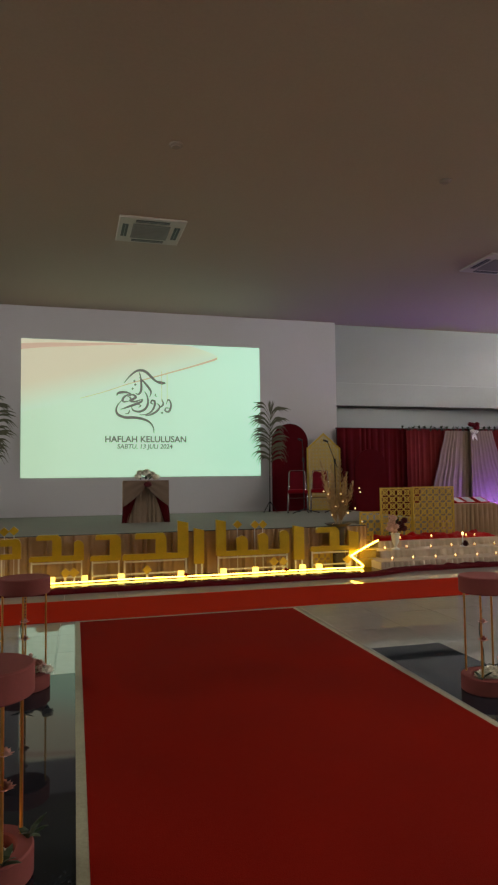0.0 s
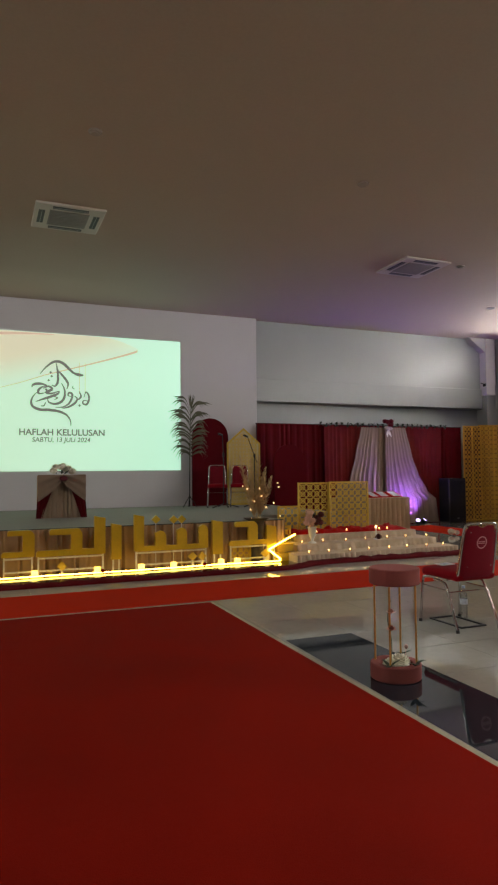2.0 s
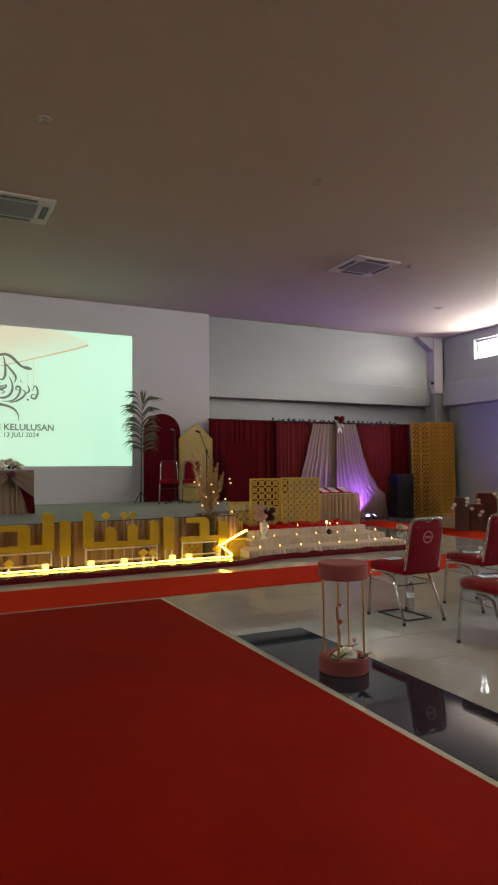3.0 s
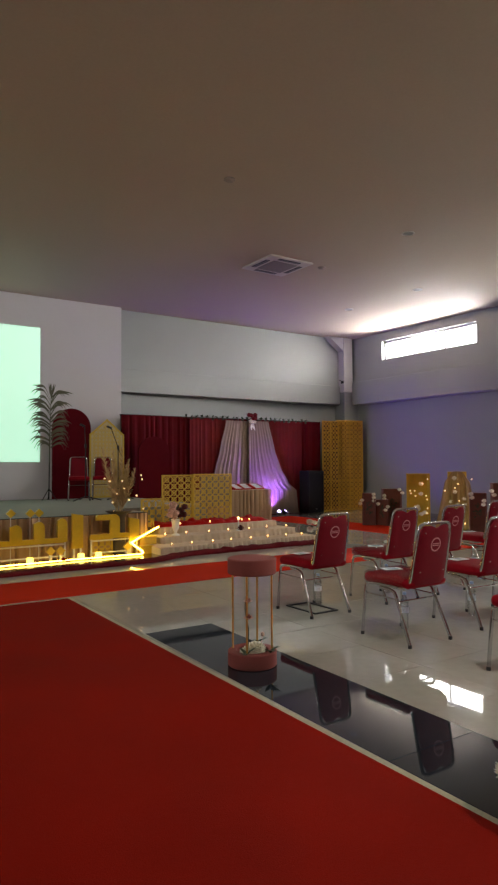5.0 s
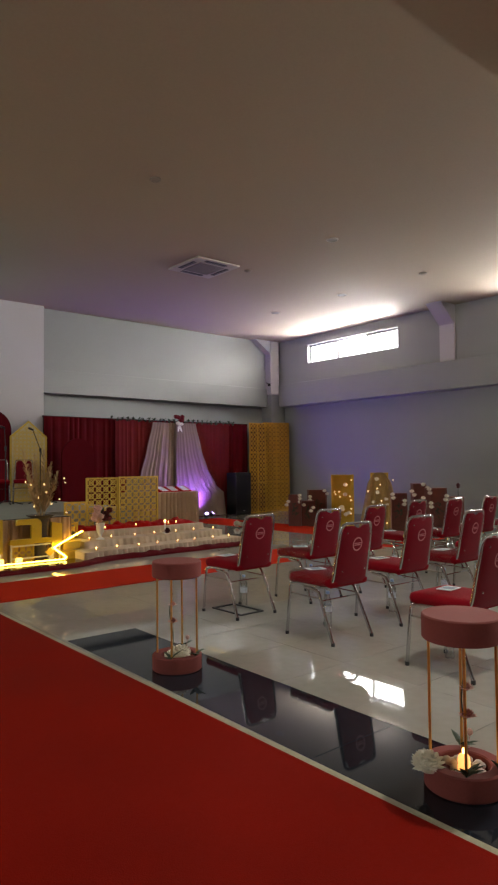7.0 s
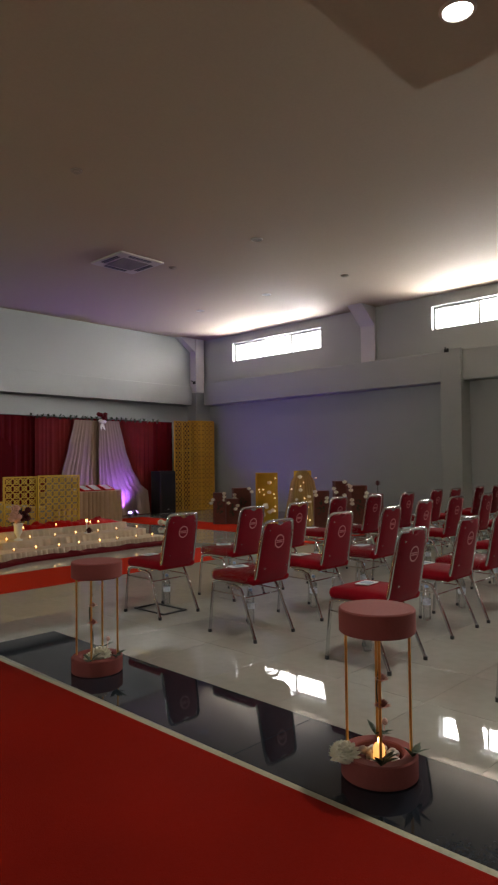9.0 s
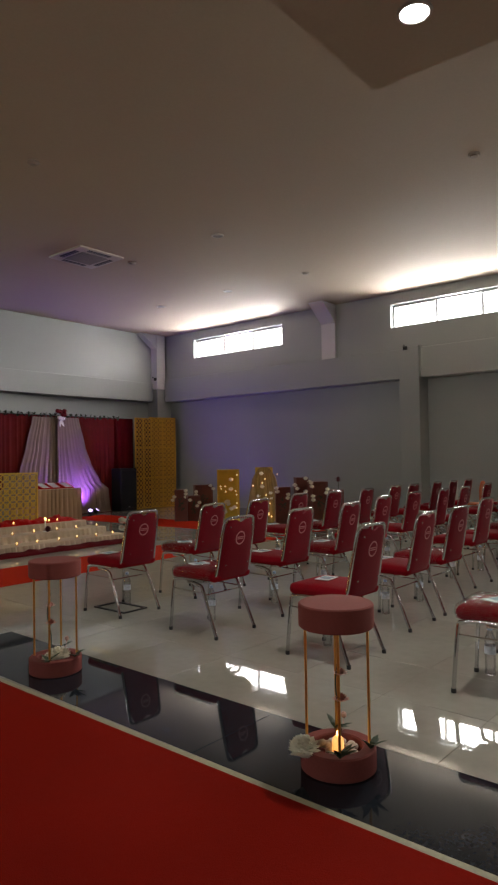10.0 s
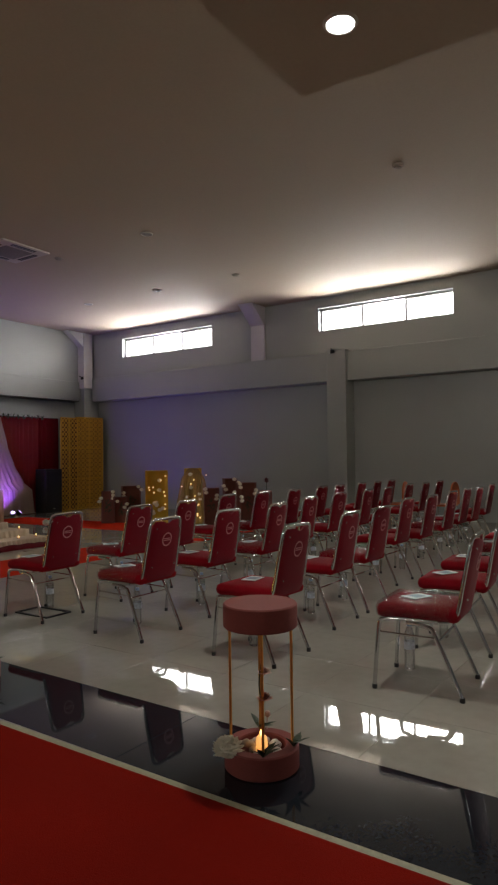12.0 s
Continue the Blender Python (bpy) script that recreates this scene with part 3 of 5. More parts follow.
mr.inputs["From Min"].default_value, mr.inputs["From Max"].default_value = 0.0, 0.55
t.links.new(up.outputs[0], mr.inputs["Value"])
rp = t.nodes.new("ShaderNodeValToRGB")
rp.color_ramp.elements[0].position, rp.color_ramp.elements[0].color = 0.0, (0.56, 0.84, 0.58, 1)
rp.color_ramp.elements[1].position, rp.color_ramp.elements[1].color = 1.0, (0.66, 0.62, 0.40, 1)
t.links.new(mr.outputs[0], rp.inputs[0])
t.links.new(rp.outputs[0], b.inputs["Emission Color"])
M_PAGE2 = glow("projected_page_edge", (0.70, 0.52, 0.36), 0.76, (0.3, 0.2, 0.2))
M_SLIDEINK = glow("projected_ink", (0.20, 0.19, 0.16), 0.55, (0.15, 0.15, 0.15))
W, H = SX1 - SX0, SZ1 - SZ0
page = bend([(0.0, 0, H * 0.998), (1.6, 0, H * 0.998), (3.3, 0, H * 0.996), (3.7, 0, H * 0.983), (4.02, 0, H * 0.950), (4.20, 0, H * 0.925), (4.22, 0, H * 0.908), (4.10, 0, H * 0.895), (3.3, 0, H * 0.805), (2.25, 0, H * 0.695), (1.6, 0, H * 0.615), (0.8, 0, H * 0.535), (0.0, 0, H * 0.47)], 4)
part("page", poly([(p.x, p.z) for p in page], -0.007, -0.005), M_PAGE, scr, "pale cream book page")
for name_, line in (("page_edge", [(4.20, 0, H * 0.915), (4.05, 0, H * 0.893), (3.7, 0, H * 0.852), (3.3, 0, H * 0.808), (2.8, 0, H * 0.755), (2.25, 0, H * 0.698), (1.7, 0, H * 0.630), (1.2, 0, H * 0.578)]), ("page_shadow", [(0.0, 0, H * 0.962), (0.5, 0, H * 0.975), (1.1, 0, H * 0.982), (1.8, 0, H * 0.992), (2.4, 0, H * 0.995)])):
    ln = bend(line, 5)
    n = len(ln)
    low = [(p.x, p.z - (0.12 * (1 - 0.9 * i / n) if name_ == "page_shadow" else 0.055 * (1 - 0.85 * i / n))) for i, p in enumerate(ln)]
    part(name_, poly([(p.x, p.z) for p in ln] + low[::-1], -0.010, -0.008), M_PAGE2, scr, "reddish brown page edge")
lettering("title", "HAFLAH KELULUSAN", 1.76, scr, M_SLIDEINK, pose(1.645 - SX0, -0.012, 2.165 - SZ0, 90, 0, 0), bold=0.0055)
lettering("date_line", "SABTU, 13 JULI 2024", 1.20, scr, M_SLIDEINK, pose(1.615 - SX0, -0.012, 2.025 - SZ0, 90, 0, 0), 0.14)


def stroke(points, w0, w1, name="stroke"):
    """A pen stroke of swelling width in the plane of the slide."""
    c = bend([(x - SX0, 0, z - SZ0) for x, z in points], 6)
    n = len(c)
    L, R = [], []
    for i, p in enumerate(c):
        d = (c[min(i + 1, n - 1)] - c[max(i - 1, 0)]).normalized()
        w = (w0 + (w1 - w0) * math.sin(math.pi * i / (n - 1))) / 2
        L.append((p.x - d.z * w, p.z + d.x * w))
        R.append((p.x + d.z * w, p.z - d.x * w))
    bm = bmesh.new()
    a = [bm.verts.new((x, -0.012, z)) for x, z in L]
    q = [bm.verts.new((x, -0.012, z)) for x, z in R]
    for i in range(n - 1):
        bm.faces.new((a[i], a[i + 1], q[i + 1], q[i]))
    return part(name, bm, M_SLIDEINK, scr)


# calligraphy: a roof-like stroke, joined letters and a long sweeping tail
stroke(((1.17, 3.45), (1.28, 3.59), (1.42, 3.71), (1.54, 3.74), (1.65, 3.70), (1.76, 3.60), (1.86, 3.51), (1.97, 3.48), (2.07, 3.47)), 0.012, 0.062)
stroke(((1.86, 3.505), (1.97, 3.475), (2.07, 3.467)), 0.03, 0.07)
stroke(((1.50, 3.70), (1.53, 3.55), (1.54, 3.38), (1.53, 3.28), (1.48, 3.21), (1.41, 3.23)), 0.016, 0.052)
stroke(((1.50, 3.58), (1.60, 3.48), (1.70, 3.36), (1.75, 3.26), (1.72, 3.15)), 0.012, 0.052)
stroke(((1.01, 3.17), (1.05, 3.23), (1.19, 3.25), (1.32, 3.22)), 0.014, 0.058)
stroke(((1.32, 3.22), (1.20, 3.17), (1.14, 3.10), (1.16, 3.04), (1.28, 3.06)), 0.012, 0.05)
stroke(((1.13, 3.08), (1.04, 2.98), (1.00, 2.86), (1.04, 2.76), (1.19, 2.70), (1.37, 2.70), (1.57, 2.67), (1.72, 2.60), (1.80, 2.48), (1.81, 2.36)), 0.010, 0.062)
stroke(((1.24, 3.15), (1.35, 3.20), (1.42, 3.14), (1.30, 3.07), (1.41, 3.05), (1.57, 3.11)), 0.016, 0.055)
stroke(((1.57, 3.11), (1.54, 3.05), (1.41, 2.99), (1.25, 2.93), (1.09, 2.87)), 0.012, 0.056)
stroke(((1.61, 3.28), (1.67, 3.16), (1.68, 3.01), (1.62, 2.89), (1.49, 2.83), (1.36, 2.86), (1.33, 2.94)), 0.014, 0.054)
stroke(((1.46, 2.99), (1.53, 2.96), (1.47, 2.92)), 0.014, 0.026)
stroke(((1.81, 3.00), (1.75, 3.02), (1.77, 3.08), (1.83, 3.06), (1.83, 2.97), (1.76, 2.84), (1.64, 2.77), (1.49, 2.76)), 0.012, 0.048)
stroke(((1.88, 3.02), (1.94, 2.95), (1.88, 2.85), (1.75, 2.77), (1.62, 2.74)), 0.012, 0.05)
stroke(((1.98, 3.12), (2.02, 3.02), (1.99, 2.96), (1.93, 2.93)), 0.014, 0.042)
stroke(((2.08, 2.99), (2.12, 3.10), (2.17, 3.07), (2.19, 2.96), (2.14, 2.84), (2.06, 2.86), (2.08, 2.92), (2.18, 2.91)), 0.012, 0.045)
stroke(((1.29, 2.87), (1.26, 2.79), (1.19, 2.78)), 0.010, 0.03)
stroke(((1.86, 3.23), (1.84, 3.19), (1.89, 3.16)), 0.008, 0.02)
for x, z in ((1.39, 3.50), (1.41, 3.42), (1.35, 3.33), (1.99, 2.81), (1.30, 3.13)):
    part("dot", poly([(x - SX0 - 0.03, z - SZ0), (x - SX0, z - SZ0 + 0.03), (x - SX0 + 0.03, z - SZ0), (x - SX0, z - SZ0 - 0.03)], -0.013, -0.011), M_SLIDEINK, scr)
bm = bmesh.new()
for x in (1.98, 2.10):
    abox(bm, x - SX0, x - SX0 + 0.012, -0.012, -0.011, 3.05 - SZ0, 3.74 - SZ0)
part("tassel_line", bm, M_PAGE2, scr)


# ---- chairs ----
def make_chair(film=False):
    c = thing("banquet_chair", 0, 0, 0, "red padded banquet chair with chrome tube frame", "chair", "rows of guest chairs")
    w = 0.205
    # seat
    bm = box(-0.216, 0.216, -0.235, 0.240, 0.415, 0.498, 0.034)
    bmesh.ops.subdivide_edges(bm, edges=[e for e in bm.edges if e.calc_length() > 0.2], cuts=5, use_grid_fill=True)
    for v in bm.verts:      # crowned top
        if v.co.z > 0.45:
            v.co.z += 0.014 * max(0, 1 - (v.co.x / 0.2) ** 2) * max(0, 1 - (v.co.y / 0.22) ** 2) - 0.004
    smooth(part("seat", bm, M_REDCLOTH, c, "red cloth seat pad"), 50)
    if film:
        smooth(part("plastic_wrap", box(-0.221, 0.221, -0.20, 0.246, 0.412, 0.512, 0.036), M_FILM, c, "clear plastic wrap, glossy"), 50)
    # back: a slightly bowed pad, arched at the top with a dip for the grip
    bm = bmesh.new()
    nz, nx = 8, 10
    grid = []
    for side in (0, 1):
        rows = []
        for j in range(nz + 1):
            v = j / nz
            zc = 0.440 + 0.447 * v
            yc = -0.222 - 0.088 * v
            hw = 0.176 - 0.022 * v - 0.028 * max(0, (v - 0.85) / 0.15) ** 2
            row = []
            for i in range(nx + 1):
                u = i / nx * 2 - 1
                zz = zc - (0.020 * max(0, v - 0.9) / 0.1 * max(0, 1 - (u / 0.35) ** 2))
                bow = 0.012 * (1 - u * u)
                ed = 0.35 + 0.65 * (1 - abs(u) ** 6) * (1 - abs(2 * v - 1) ** 8)
                row.append(bm.verts.new((u * hw, yc - bow + (0.018 if side else -0.016) * ed, zz)))
            rows.append(row)
        grid.append(rows)
    for side in (0, 1):
        for j in range(nz):
            for i in range(nx):
                q = (grid[side][j][i], grid[side][j][i + 1], grid[side][j + 1][i + 1], grid[side][j + 1][i])
                bm.faces.new(q if side else q[::-1])
    ring = lambda r: r[0][:] + [row[-1] for row in r[1:]] + r[-1][-2::-1] + [row[0] for row in r[-2:0:-1]]
    ra, rb = ring(grid[0]), ring(grid[1])
    for i in range(len(ra)):
        j = (i + 1) % len(ra)
        bm.faces.new((ra[i], ra[j], rb[j], rb[i]))
    back = smooth(part("backrest", bm, M_REDVINYL, c, "red vinyl padded backrest"), 60)
    # ring print on the back
    bm = bmesh.new()
    cz, r0, r1 = 0.745, 0.043, 0.053
    yy = lambda z: -0.222 - 0.088 * (z - 0.440) / 0.447 - 0.030
    n = 28
    for i in range(n):
        a0, a1 = 2 * math.pi * i / n, 2 * math.pi * (i + 1) / n
        q = []
        for r, a in ((r0, a0), (r1, a0), (r1, a1), (r0, a1)):
            z = cz + r * math.sin(a)
            q.append(bm.verts.new((r * math.cos(a), yy(z), z)))
        bm.faces.new(q)
    for z0, z1, hx in ((cz - 0.010, cz - 0.003, 0.036), (cz + 0.003, cz + 0.010, 0.036)):
        bm.faces.new([bm.verts.new((x, yy(z), z)) for x, z in ((-hx, z0), (hx, z0), (hx, z1), (-hx, z1))])
    part("ring_print", bm, M_LOGO, back, "pale ring print")
    # bolt heads
    for x in (-0.125, 0.125):
        for z in (0.545, 0.835):
            bm = bmesh.new()
            ablob(bm, (x, yy(z) + 0.004, z), 0.007, 1)
            part("bolt", bm, M_CHROME, back)
    # back frame: one bent tube round the pad
    half = [(-w - 0.004, -0.13, 0.415), (-w + 0.016, -0.215, 0.45), (-w + 0.024, -0.262, 0.66), (-w + 0.036, -0.300, 0.857), (-w + 0.066, -0.312, 0.899), (-0.07, -0.315, 0.904)]
    h = half + [(-x, y, z) for x, y, z in half[::-1]]
    smooth(part("back_frame", tube(bend(h, 4), 0.0116, 8), M_CHROME, c), 80)
    # legs
    for s in (-1, 1):
        f = smooth(part("front_leg", tube(bend([(s * w, -0.12, 0.418), (s * w, 0.10, 0.418), (s * w, 0.19, 0.405), (s * w, 0.222, 0.36), (s * (w + 0.012), 0.25, 0.015)], 4), 0.0128, 8), M_CHROME, c), 80)
        part("rubber_foot", lathe([(0, 0), (0.015, 0), (0.015, 0.025), (0, 0.028)], 10, (s * (w + 0.012), 0.25, 0)), M_RUBBER, f)
        r = smooth(part("rear_leg", tube(bend([(s * w, 0.06, 0.40), (s * w, -0.06, 0.385), (s * w, -0.11, 0.33), (s * (w + 0.015), -0.25, 0.015)], 4), 0.0128, 8), M_CHROME, c), 80)
        part("rubber_foot", lathe([(0, 0), (0.015, 0), (0.015, 0.025), (0, 0.028)], 10, (s * (w + 0.015), -0.25, 0)), M_RUBBER, r)
        part("side_stretcher", tube([(s * w, 0.225, 0.33), (s * w, -0.11, 0.325)], 0.007, 6), M_CHROME, c)
    part("cross_stretcher", tube([(-w, -0.12, 0.31), (w, -0.12, 0.31)], 0.007, 6), M_CHROME, c)
    return c


CHAIR, WRAPPED = make_chair(), make_chair(True)
tagged(WRAPPED, "red padded chrome banquet chair, seat still in plastic")
# rows of chairs: centre between the four feet on the plan
ROW_A = ((3.92, 4.64), (4.87, 4.68), (5.62, 4.70), (6.74, 4.95), (7.37, 4.84), (8.22, 4.84), (9.30, 4.95), (9.82, 4.90), (10.75, 4.92), (11.35, 4.88), (12.1, 4.9))
ROW_B = ((3.93, 3.53), (4.80, 3.555), (5.62, 3.55), (6.70, 3.77), (7.60, 3.83), (8.53, 3.85), (9.12, 3.80), (10.45, 3.95), (11.05, 3.88), (12.05, 3.95))
ROW_C = ((3.95, 2.39), (4.98, 2.48), (5.64, 2.47), (6.90, 2.69), (7.50, 2.62), (8.40, 2.65), (9.25, 2.70), (9.70, 2.65), (10.85, 2.75))
ROW_D = ((3.957, 1.223), (4.86, 1.29), (5.68, 1.38), (6.8, 1.45), (7.6, 1.5))
rng = random.Random(11)
SEATS = []
for row in (ROW_A, ROW_B, ROW_C, ROW_D):
    for x, y in row:
        turn = rng.uniform(-2.0, 2.0) + (4 if row is ROW_D else 0)
        mm = pose(x, y, 0, 0, 0, turn)
        n = len(SEATS)
        if n < 2:
            (CHAIR, WRAPPED)[n].matrix_basis = mm
        else:
            copy_thing(WRAPPED if n in (2, 4, 6, 11, 13, 16, 19, 23, 26, 30, 33) else CHAIR, mm)
        SEATS.append((x, y, turn))
for k, (x, y, turn) in enumerate(((4.79, 13.35, 162), (5.33, 13.38, 160))):
    tagged(copy_thing(CHAIR, pose(x, y, STAGE_Z, 0, 0, turn)), "red padded banquet chair standing on the stage", "chair", "stage chairs")


def make_booklet():
    t = thing("booklet", 0, 0, 0, "white printed booklet lying on a chair seat", "booklet", "booklets on the chairs")
    part("paper_block", box(-0.052, 0.052, -0.075, 0.075, 0, 0.004, 0.001), M_PAPER, t)
    part("cover_print", box(-0.040, 0.040, -0.045, 0.040, 0.004, 0.0046), M_INK, t, "grey-blue printed panel")
    return t


def make_bottle():
    t = thing("water_bottle", 0, 0, 0, "clear plastic bottle of water under a chair", "bottle", "water bottles")
    ribs = [(0.0335 - 0.003 * (k % 2), 0.018 + 0.013 * k) for k in range(8)]
    smooth(part("body", lathe([(0, 0.004), (0.027, 0), (0.033, 0.010)] + ribs + [(0.0335, 0.130), (0.0335, 0.182), (0.030, 0.195), (0.0335, 0.208), (0.031, 0.225), (0.014, 0.268), (0.013, 0.280), (0, 0.280)], 16), M_BOTTLE, t), 30)
    smooth(part("label", lathe([(0.0342, 0.132), (0.0342, 0.180)], 16), M_LABEL, t, "blue paper label"))
    smooth(part("cap", lathe([(0, 0.298), (0.014, 0.298), (0.0155, 0.294), (0.0155, 0.276), (0, 0.276)], 14), M_CAP, t, "pale blue screw cap"))
    return t


BOOK, BOT = make_booklet(), make_bottle()
for k, (x, y, turn) in enumerate(SEATS):
    bx, by = x - 0.03 + rng.uniform(-0.04, 0.04), y + 0.06 + rng.uniform(-0.03, 0.05)
    mb = pose(bx, by, 0.513, 0, 0, 70 + rng.uniform(-25, 25))
    mo = pose(x + 0.17 + rng.uniform(-0.04, 0.04), y + 0.15 + rng.uniform(-0.03, 0.03), 0, 0, 0, rng.uniform(0, 360))
    if k == 0:
        BOOK.matrix_basis, BOT.matrix_basis = mb, mo
    else:
        copy_thing(BOOK, mb)
        copy_thing(BOT, mo)


# ---- flower pedestals along the aisle ----
M_ROSE = mat("dusky_rose_petals", (0.42, 0.17, 0.12), 0.7, vary=0.2)
M_BEAD = clear("glass_bead", (0.95, 0.93, 0.88), 0.4)


def make_pedestal(x, y, rz, seed, candle):
    rg = random.Random(seed)
    t = thing("flower_pedestal", x, y, 0, "dusty pink round pedestal on gold rods with flowers", "pedestal", "aisle pedestals", rz)
    # base: a drum with a sunk well
    smooth(part("base", lathe([(0, 0), (0.158, 0), (0.165, 0.006), (0.165, 0.094), (0.159, 0.10), (0.112, 0.10), (0.106, 0.094), (0.106, 0.045), (0, 0.045)], 48), M_PINK, t), 40)
    smooth(part("top", lathe(disc_profile(0.165, 0.612, 0.716), 48), M_PINK, t), 40)
    for a in (20, 110, 200, 290):
        c, s = 0.136 * math.cos(radians(a)), 0.136 * math.sin(radians(a))
        smooth(part("rod", tube([(c, s, 0.095), (c, s, 0.615)], 0.0065, 8), M_BRASS, t, "gold metal rod"), 80)
    for k in range(16):
        a, r = rg.uniform(0, 6.28), 0.085 * math.sqrt(rg.random())
        if candle and r < 0.035:
            r = 0.06
        bm = bmesh.new()
        ablob(bm, (r * math.cos(a), r * math.sin(a), 0.06 + rg.uniform(0, 0.02)), rg.uniform(0.016, 0.026), 2, 0.75, 0.05, rg)
        smooth(part("pebble", bm, M_STONE, t, "white pebble"), 180)
    if candle:
        cd = smooth(part("candle", lathe([(0, 0.05), (0.025, 0.05), (0.026, 0.100), (0.024, 0.116), (0.018, 0.128), (0.009, 0.133), (0, 0.134)], 18), M_CANDLE, t, "glowing electric candle"), 60)
        bm = bmesh.new()
        ablob(bm, (0, 0, 0.142), 0.008, 2, 1.8)
        part("flame", bm, M_FLAME, cd)
    # blooms and leaves on the rim
    fx, fy = (-0.115, 0.115) if candle else (-0.01, -0.03)
    bm = bmesh.new()
    abloom(bm, (fx, fy, 0.105), 0.072, rg)
    if not candle:
        abloom(bm, (fx - 0.05, fy + 0.03, 0.09), 0.055, rg)
        abloom(bm, (fx + 0.06, fy + 0.01, 0.09), 0.055, rg)
    part("bloom", bm, M_PETALW, t, "white chrysanthemum")
    for (lx, ly) in ((0.0, -0.145), (0.135, 0.05), (-0.14, -0.05)):
        bm = bmesh.new()
        for q in range(5):
            a = rg.uniform(0, 6.28)
            aleaf(bm, (lx, ly, 0.10), (lx + 0.07 * math.cos(a), ly + 0.07 * math.sin(a), 0.125 + rg.uniform(0, 0.05)), 0.03, 0.01)
        part("leaf_sprig", bm, M_LEAF, t, "dark green leaves")
    # dried stem with small blooms up one rod
    c, s = 0.128 * math.cos(radians(200)), 0.128 * math.sin(radians(200))
    part("stem", tube(bend([(c, s, 0.10), (c + 0.015, s, 0.25), (c - 0.01, s + 0.01, 0.40), (c + 0.01, s, 0.52)], 5), 0.003, 6), M_LEAF, t)
    for z, r, mm2 in ((0.33, 0.042, M_ROSE), (0.44, 0.036, M_PETALP)):
        bm = bmesh.new()
        aflower(bm, (c, s - 0.01, z), r, rg, 3, 8)
        aflower(bm, (c, s - 0.01, z), r * 0.8, rg, 2, 8)
        part("small_bloom", bm, mm2, t, "dried pink bloom")
    bm = bmesh.new()
    ablob(bm, (0.155, 0.02, 0.165), 0.014, 2, 1.2)
    atube(bm, [(0.14, 0.02, 0.10), (0.155, 0.02, 0.16)], 0.002, 6)
    part("seed_head", bm, M_PETALP, t)
    if seed == 3:
        for k, mm2 in enumerate((M_PETALP, M_ROSE, M_PETALP, M_PETALW)):
            bm = bmesh.new()
            abloom(bm, (0.115 - 0.06 * k, -0.02 - 0.055 * k, 0.12 + 0.012 * (k % 2)), 0.045, rg, 40)
            part("rim_bloom", bm, mm2, t, "small pastel bloom on the rim")
    if seed > 2:
        for a, n in ((20, 11), (200, 14)):
            bx, by = 0.118 * math.cos(radians(a)), 0.118 * math.sin(radians(a))
            bm = bmesh.new()
            for k in range(n):
                ablob(bm, (bx, by, 0.60 - 0.022 * k), 0.0065, 1)
            tagged(part("bead_string", bm, M_BEAD, t, "hanging string of glass beads"), kind="stuff")
    return t


make_pedestal(2.56, 3.64, 21, 1, False)
make_pedestal(2.56, 1.50, 15, 2, True)
make_pedestal(-0.275, 4.60, 70, 3, False)
make_pedestal(-0.275, 2.46, 100, 4, True)

# ---- stage front: gold letters on frames ----
LY = 9.12
LETTERS = (
    # each letter: bars (x0, x1, z0, z1) of one gold form
    ((-0.86, -0.59, 0.33, 0.40), (-0.70, -0.59, 0.33, 0.57), (-0.86, -0.62, 0.50, 0.59)),
    ((-0.40, -0.12, 0.56, 0.63), (-0.20, -0.08, 0.30, 0.60), (-0.49, 0.21, 0.28, 0.35), (0.08, 0.21, 0.28, 0.52)),
    ((0.36, 0.64, 0.54, 0.61), (0.55, 0.70, 0.28, 0.58), (0.29, 0.70, 0.26, 0.33)),
    ((0.89, 1.28, 0.53, 0.61), (1.17, 1.32, 0.28, 0.58), (0.72, 1.62, 0.25, 0.33), (1.48, 1.63, 0.26, 0.77)),
    ((1.71, 1.85, 0.16, 0.66),),
    ((2.03, 2.17, 0.26, 0.77), (2.05, 3.10, 0.25, 0.32), (2.33, 2.49, 0.28, 0.50), (2.65, 2.80, 0.28, 0.53), (2.98, 3.12, 0.26, 0.56)),
    ((3.19, 3.35, 0.15, 0.65),),
    ((3.55, 3.86, 0.53, 0.61), (3.76, 3.91, 0.28, 0.58), (3.45, 4.10, 0.26, 0.33)),
    ((4.06, 4.22, 0.20, 0.55),),
)
DOTS = ((2.345, 0.69), (2.605, 0.68), (2.725, 0.68), (-0.80, 0.69), (-0.68, 0.70))
